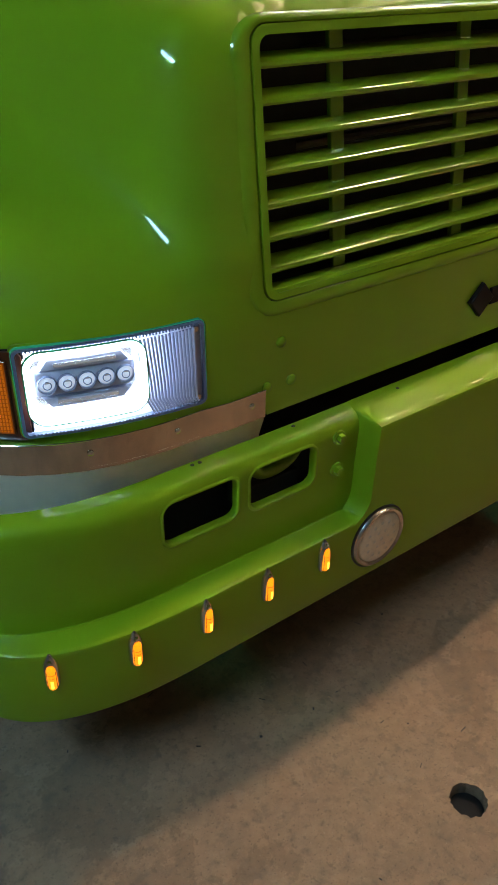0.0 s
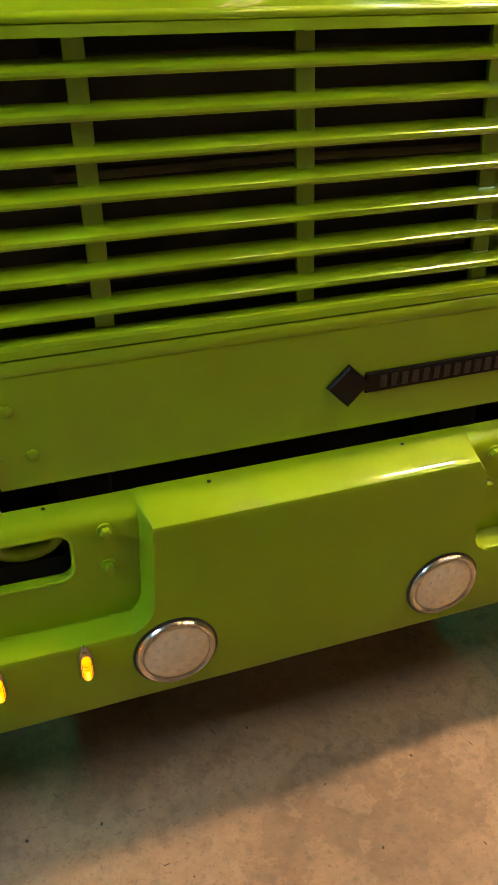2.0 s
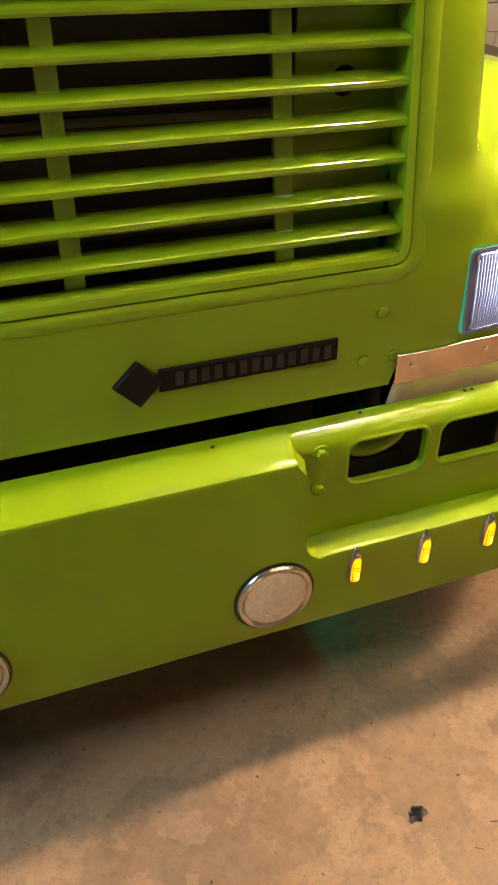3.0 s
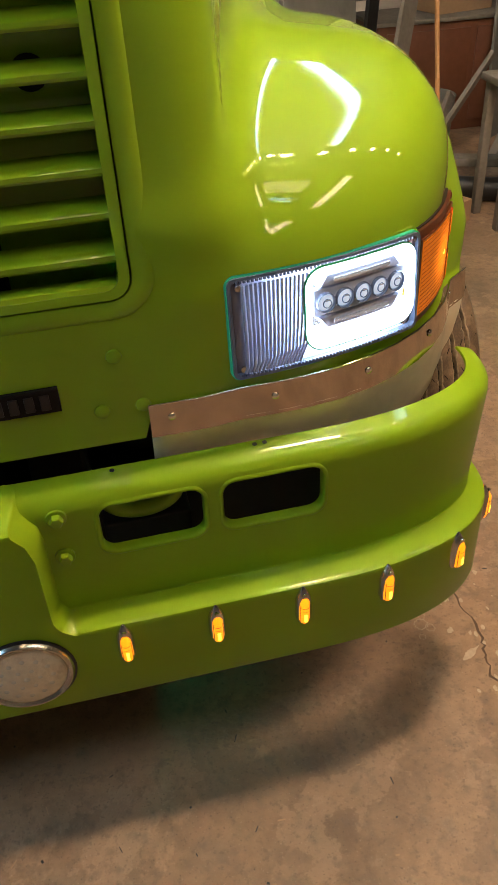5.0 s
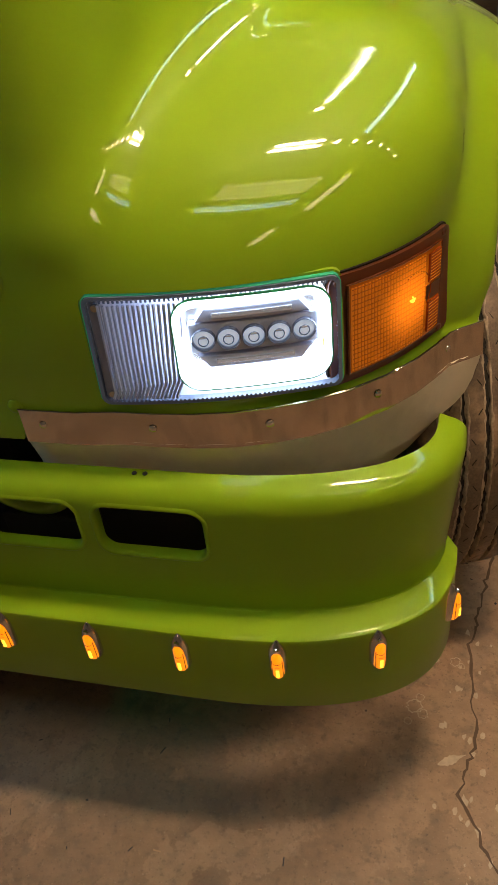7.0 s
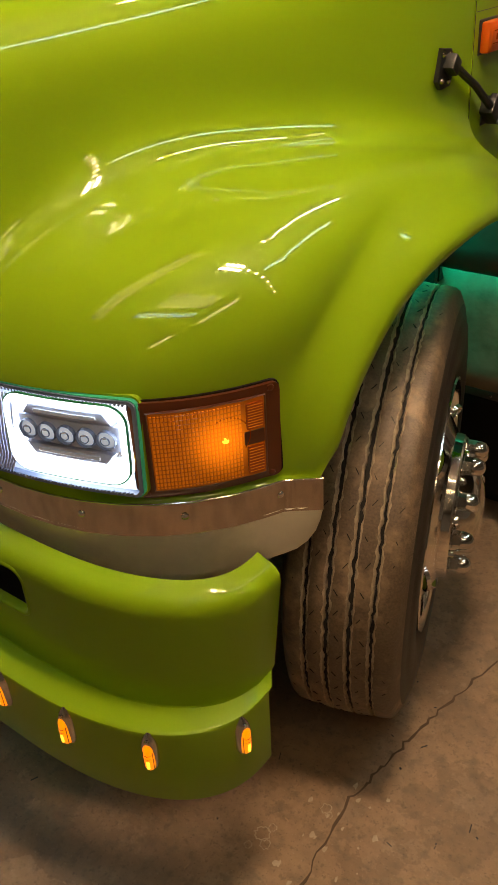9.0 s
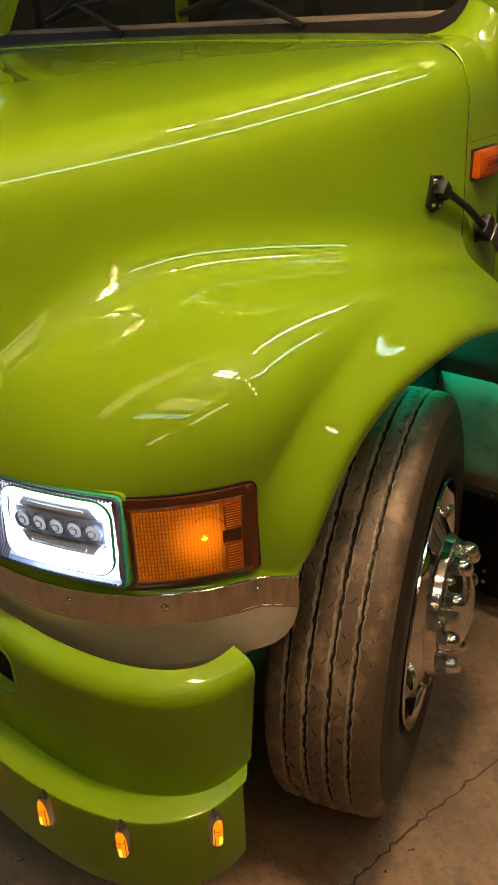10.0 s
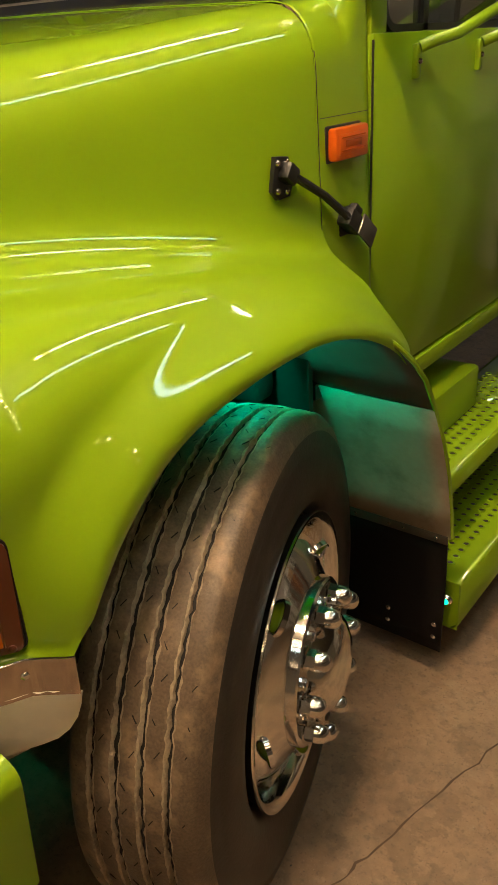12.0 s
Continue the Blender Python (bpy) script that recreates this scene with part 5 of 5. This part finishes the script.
# ---- steps ----
def step_plate(name, x0, x1, y0, y1, z0, z1, sx):
    st = empty(name)
    st.parent = truck
    bm = blank()
    t = 0.006
    lip = 0.012
    prof = [(x0, z1), (x1 - 0.02, z1), (x1 - 0.006, z1 + 0.002), (x1, z1 - 0.006), (x1, z0 + 0.02), (x1 - 0.02, z0)]
    rows = [[(sx * x, y, z) for x, z in prof] for y in (y0, (y0 + y1) / 2, y1)]
    add_grid(bm, rows)
    ob = part("tread", bm, PAINT, st, "lime green perforated step tread")
    ob.modifiers.new("thick", "SOLIDIFY").thickness = t
    part("end_plate", box((sx * x0, y0, z0), (sx * (x1 - 0.004), y0 + 0.006, z1 - 0.002), 0.001), PAINT, st, smooth=False)
    part("riser", box((sx * x0, y0, z0), (sx * (x0 + 0.008), y1, z1)), PAINT, st, smooth=False)
    nx = int((x1 - x0 - 0.05) / 0.035)
    for i in range(int(min(0.75, y1 - y0 - 0.1) / 0.036)):
        for j in range(nx):
            y = y0 + 0.06 + i * 0.036 + (0.018 if j % 2 else 0)
            x = x0 + 0.04 + j * 0.035
            bm = lathe([(0.0, 0.012), (0.003, 0.0105), (0.0032, 0.008), (0.001, 0.0075)], 10, Matrix.Translation((sx * x, y, z1)) @ pose(0, 0, 0, 0, -90, 0))
            part("hole_rim", bm, PAINT, st)
            # black disc on the solid tread, coloured as a shaded hole
            bm = lathe([(0.0012, 0.008), (0.0013, 0)], 10, Matrix.Translation((sx * x, y, z1)) @ pose(0, 0, 0, 0, -90, 0))
            part("hole", bm, BLACK, st)
    return st


for sx in (1,):
    low = step_plate("lower_step", 1.03, 1.312, 1.575, 2.9, 0.14, 0.295, sx)
    step_plate("upper_step", 0.99, 1.222, 1.665, 2.9, 0.47, 0.55, sx)
    part("step_box", box((sx * 0.86, 1.70, 0.55), (sx * 1.10, 2.14, 0.69), 0.012), PAINT, truck)
    part("step_support", box((sx * 0.99, 1.69, 0.29), (sx * 1.0, 2.9, 0.48)), PAINT, truck, smooth=False)
    p = Matrix.Translation((sx * 1.27, 1.575, 0.232)) @ pose(0, 0, 0, 0, 0, -90)
    sl = empty("step_light")
    sl.parent = truck
    part("base", lathe([(0, 0.022), (0.006, 0.02), (0.012, 0.014)], 20, p @ Matrix.Diagonal((1, 1, 0.8, 1))), CHROME, sl)
    part("lens", lathe([(0.010, 0.014), (0.016, 0.010), (0.018, 0)], 20, p @ Matrix.Diagonal((1, 1, 0.8, 1))), GREEN_LIT, sl, "lit green lens")

# ---- garage: floor drain hole, litter, clutter ----
c = new("cutter", bpy.data.meshes.new("cutter"))
bm = blank()
rh = random.Random(12)
ring = [(0.043 + rh.uniform(-0.0025, 0.0025)) for i in range(40)]
lo = [bm.verts.new((-0.372 + r * math.cos(i * math.pi / 20), -0.43 + r * math.sin(i * math.pi / 20), -0.12)) for i, r in enumerate(ring)]
hi = [bm.verts.new((-0.372 + r * math.cos(i * math.pi / 20), -0.43 + r * math.sin(i * math.pi / 20), 0.02)) for i, r in enumerate(ring)]
bm.faces.new(lo[::-1])
bm.faces.new(hi)
for i in range(40):
    bm.faces.new((lo[i], lo[(i + 1) % 40], hi[(i + 1) % 40], hi[i]))
bmesh.ops.recalc_face_normals(bm, faces=bm.faces[:])
bm.to_mesh(c.data)
bm.free()
cut(floor, [c])
# shallow plug, its near-black colour standing in for the hole's depth
part("hole_bottom", lathe([(0.0, 0.0405), (0.002, 0.0400), (0.0022, 0.0)], 30, pose(-0.372, -0.43, -0.035, 0, -90, 0)), HOLE, floor)
rnd = random.Random(4)
litter = blank()
for i in range(170):
    x, y = rnd.uniform(-1.2, 2.2), rnd.uniform(-0.9, 0.9)
    a, l = rnd.uniform(0, 3.14), rnd.uniform(0.003, 0.011)
    w = rnd.uniform(0.0007, 0.0013)
    if rnd.random() < 0.45:
        l, w = rnd.uniform(0.0012, 0.0035), rnd.uniform(0.001, 0.0025)
    add_box(litter, (-l, -w, 0.0003), (l, w, 0.0003 + w), 0, pose(x, y, 0, 0, 0, math.degrees(a)))
tagged(mesh_object("litter", litter, BLACK, smooth=False), "dark splinters and crumbs scattered on the concrete", "litter", kind="stuff")
pale = blank()
for i in range(60):
    x, y = rnd.uniform(-1.0, 2.0), rnd.uniform(-0.9, 0.9)
    a, l = rnd.uniform(0, 3.14), rnd.uniform(0.002, 0.010)
    w = rnd.uniform(0.0008, 0.0015)
    add_box(pale, (-l, -w, 0.0003), (l, w, 0.0003 + w), 0, pose(x, y, 0, 0, 0, math.degrees(a)))
tagged(mesh_object("chips", pale, CARD, smooth=False), "pale wood chips on the concrete", "chips", kind="stuff")


def crack(pts, w=0.004, seed=1):
    r = random.Random(seed)
    fine = []
    for (x0, y0), (x1, y1) in zip(pts, pts[1:]):
        for i in range(10):
            k = i / 10
            fine.append((x0 + (x1 - x0) * k + r.uniform(-0.006, 0.006), y0 + (y1 - y0) * k + r.uniform(-0.006, 0.006)))
    bm = blank()
    rows = []
    for i, (x, y) in enumerate(fine):
        j = min(i + 1, len(fine) - 1)
        d = Vector((fine[j][0] - fine[max(i - 1, 0)][0], fine[j][1] - fine[max(i - 1, 0)][1], 0)).normalized()
        n = Vector((-d.y, d.x, 0)) * w * r.uniform(0.4, 1.2)
        rows.append([(x - n.x, y - n.y, 0.0008), (x + n.x, y + n.y, 0.0008)])
    add_grid(bm, rows)
    return bm


debris = blank()
rd = random.Random(31)
for i in range(9):
    add_box(debris, (-0.012, -0.005, 0.0), (0.012, 0.005, 0.004), 0.001, pose(0.518 + rd.uniform(-0.012, 0.012), -0.289 + rd.uniform(-0.01, 0.01), rd.uniform(0.0005, 0.008), rd.uniform(-25, 25), rd.uniform(-25, 25), rd.uniform(0, 180)))
tagged(mesh_object("debris", debris, BLACK, smooth=False), "crumpled bit of black plastic on the concrete", "debris")
ck = mesh_object("floor_crack", crack([(1.62, 2.0), (1.50, 1.35), (1.388, 0.925), (1.343, 0.731), (1.31, 0.571), (1.287, 0.437), (1.30, 0.2), (1.27, 0.08), (1.36, -0.1), (1.30, -0.5)], 0.0032), CRACK)
tagged(ck, "dark wandering crack in the concrete floor", "crack", kind="structure")

# dried rings and a pale scuff beside the wheel
stain = blank()
rs = random.Random(77)
for x, y, r in ((1.172, 0.262, 0.017), (1.190, 0.246, 0.012), (1.182, 0.285, 0.009), (1.255, 0.388, 0.012), (1.268, 0.378, 0.008), (1.16, 0.225, 0.008)):
    w = [rs.uniform(0.8, 1.2) for i in range(24)]
    rows = [[(x + r * k * w[i % 24] * math.cos(i * math.pi / 12), y + r * k * w[i % 24] * math.sin(i * math.pi / 12), 0.0009) for k in (0.86, 1.0)] for i in range(25)]
    add_grid(stain, rows)
rows = []
for i in range(14):
    k = i / 13
    h = 0.009 * math.sin(math.pi * min(1, k * 1.1 + 0.02)) * rs.uniform(0.5, 1.2) + 0.001
    rows.append([(1.225 + 0.055 * k - h * 0.3, 0.135 + 0.03 * k + h, 0.0008), (1.225 + 0.055 * k + h * 0.3, 0.135 + 0.03 * k - h, 0.0008)])
add_grid(stain, rows)
for i in range(40):
    x, y, r = 1.30 + rs.gauss(0, 0.05), rs.uniform(-0.1, 0.5), rs.uniform(0.002, 0.007)
    n = 7
    w = [rs.uniform(0.5, 1.3) for k in range(n)]
    stain.faces.new([stain.verts.new((x + r * w[k] * math.cos(2 * math.pi * k / n), y + 1.6 * r * w[k] * math.sin(2 * math.pi * k / n), 0.0007)) for k in range(n)])
tagged(mesh_object("floor_stain", stain, PALE_STAIN, smooth=False), "pale dried rings and scuffs on the concrete", "stain", kind="stuff")

# clutter beyond the truck
def board(name, lo, hi, m, mat, label, cat="board", group="leaning boards"):
    return tagged(mesh_object(name, box(lo, hi, 0.004, m), mat, smooth=False), label, cat, group)


def slanted(p, q, width, thick, mat, label, name="leaning_board"):
    """A board whose long edge runs from p to q, facing the room."""
    p, q = Vector(p), Vector(q)
    d = (q - p)
    z = d.normalized()
    x = Vector((0.8, 0.6, 0)) - z * Vector((0.8, 0.6, 0)).dot(z)
    x.normalize()
    y = z.cross(x)
    m = Matrix((x, y, z)).transposed().to_4x4()
    m.translation = p
    return board(name, (0, 0, 0), (width, thick, d.length), m, mat, label)


cab2 = empty("cabinet", (3.05, 4.2, 0))
part("body", box((-0.62, -0.2, 0), (0.62, 0.2, 0.64), 0.006), WOOD, cab2)
part("top", box((-0.64, -0.22, 0.641), (0.64, 0.22, 0.665), 0.004), GREY_WOOD, cab2)
part("panel", box((-0.56, -0.212, 0.06), (-0.02, -0.2, 0.6), 0.004), WOOD, cab2)
part("panel", box((0.02, -0.212, 0.06), (0.56, -0.2, 0.6), 0.004), WOOD, cab2)
tagged(cab2, "low reddish brown wooden cabinet with a worn top", "cabinet")
slanted((1.60, 3.05, 0.0), (1.72, 3.5, 1.9), 0.62, 0.03, SLAB, "wide mottled grey sheet leaning at an angle")
slanted((2.16, 3.25, 0.0), (2.42, 3.55, 1.0), 0.14, 0.025, GREY_WOOD, "narrow grey board leaning at an angle")
slanted((2.10, 3.45, 0.0), (2.30, 3.75, 1.1), 0.10, 0.025, BLACK, "dark narrow board in the stack of boards")
slanted((2.28, 3.05, 0.06), (2.80, 3.25, 0.62), 0.05, 0.025, GREY_WOOD, "slanting grey batten in front of the cabinet")
slanted((2.40, 3.15, 0.06), (2.62, 3.35, 0.42), 0.07, 0.025, GREY_WOOD, "short slanting batten in front of the cabinet")
slanted((2.9, 3.3, 0.0), (3.55, 3.6, 1.1), 0.09, 0.05, GREY_WOOD, "rough beam leaning across the corner")
slanted((3.05, 3.7, 0.0), (3.15, 3.95, 1.5), 0.5, 0.02, SLAB, "greenish grey sheet leaning behind the beam")
bucket = mesh_object("drum", lathe([(0.0, 0.0), (0.0, 0.13), (0.32, 0.15), (0.335, 0.155), (0.34, 0.15), (0.33, 0.145), (0.31, 0.14)], 28, Matrix.Translation((2.62, 3.62, 0)) @ pose(0, 0, 0, 0, -90, 0)), SLAB)
tagged(bucket, "dusty grey metal drum beside the boards", "drum")
broom = empty("broom", (2.52, 3.2, 0))
part("stick", tube([(0, 0, 0.03), (0.05, 0.3, 0.77), (0.10, 0.6, 1.5)], 0.013, 10), STICK, broom)
part("foot", box((-0.05, -0.03, 0), (0.04, 0.03, 0.06), 0.012), CARD, broom)
tagged(broom, "orange wooden stick leaning on the cabinet", "broom")
board("carton", (-0.2, -0.15, 0), (0.2, 0.15, 0.42), pose(3.0, 4.25, 0.667, 0, 0, 12), CARD, "brown cardboard carton on the cabinet", "carton", "")
board("carton", (-0.13, -0.1, 0), (0.13, 0.1, 0.11), pose(2.26, 2.62, 0, 0, 0, 25), CARD, "small open cardboard carton on the floor", "carton", "")
board("plank", (-0.5, -0.05, 0), (0.7, 0.05, 0.04), pose(2.72, 2.98, 0.122, 0, 0, -24), GREY_WOOD, "rough plank lying over a hose", "plank", "")
hose = mesh_object("hose", tube([(2.02, 3.2, 0.06), (2.3, 2.98, 0.06), (2.62, 2.80, 0.06), (3.3, 2.62, 0.06)], 0.06, 12), BLACK)
tagged(hose, "thick black hose lying on the floor", "hose")
bench = empty("bench", (2.75, 2.55, 0))
part("seat", box((-0.3, -0.16, 0.63), (0.3, 0.16, 0.665), 0.006), GREY_WOOD, bench)
for x in (-0.26, 0.26):
    for y in (-0.12, 0.12):
        part("leg", box((x - 0.02, y - 0.02, 0), (x + 0.02, y + 0.02, 0.631), 0.003), GREY_WOOD, bench)
tagged(bench, "grey wooden bench with a cup on it", "bench")
cup = empty("cup", (2.605, 2.5, 0.666))
part("shell", lathe([(0.0, 0.0), (0.0, 0.034), (0.19, 0.047), (0.19, 0.045), (0.004, 0.032), (0.004, 0.0)], 28, pose(0, 0, 0, 0, -90, 0)), CUP, cup)
part("drink", lathe([(0.005, 0.0), (0.005, 0.031), (0.085, 0.0365), (0.085, 0.0)], 28, pose(0, 0, 0, 0, -90, 0)), STICK, cup, "orange drink")
tagged(cup, "clear plastic cup half full of orange drink", "cup")
partition = empty("wall_partition", (0, 0, 0))
part("core", box((1.4, 5.06, 0), (6.99, 5.2, 2.4)), WALL, partition, smooth=False)
me = None
for r in range(11):
    for k in range(13):
        x = 1.42 + 0.41 * k + (0.2 if r % 2 else 0)
        if me is None:
            o = part("block", box((-0.199, -0.012, -0.099), (0.199, 0.012, 0.099), 0.006), BLOCK_WHITE, partition)
            me = o.data
        else:
            o = new("block", me)
            o.parent = partition
        o.location = (x + 0.2, 5.05, 0.11 + r * 0.206)
tagged(partition, "white painted block wall behind the clutter", "wall", kind="structure")
wl = empty("wall_light", (-2.25, 7.93, 2.33))
part("housing", box((-0.62, -0.02, -0.42), (0.62, 0.06, 0.42), 0.01), FITTING, wl)
for z, mt in ((0.21, TUBE_AGED), (0.0, TUBE_FAR), (-0.21, TUBE_FAR)):
    part("tube", tube([(-0.55, -0.05, z), (0.55, -0.05, z)], 0.05, 12), mt, wl)
tagged(wl, "wall light with three thick lit tubes", "wall light")
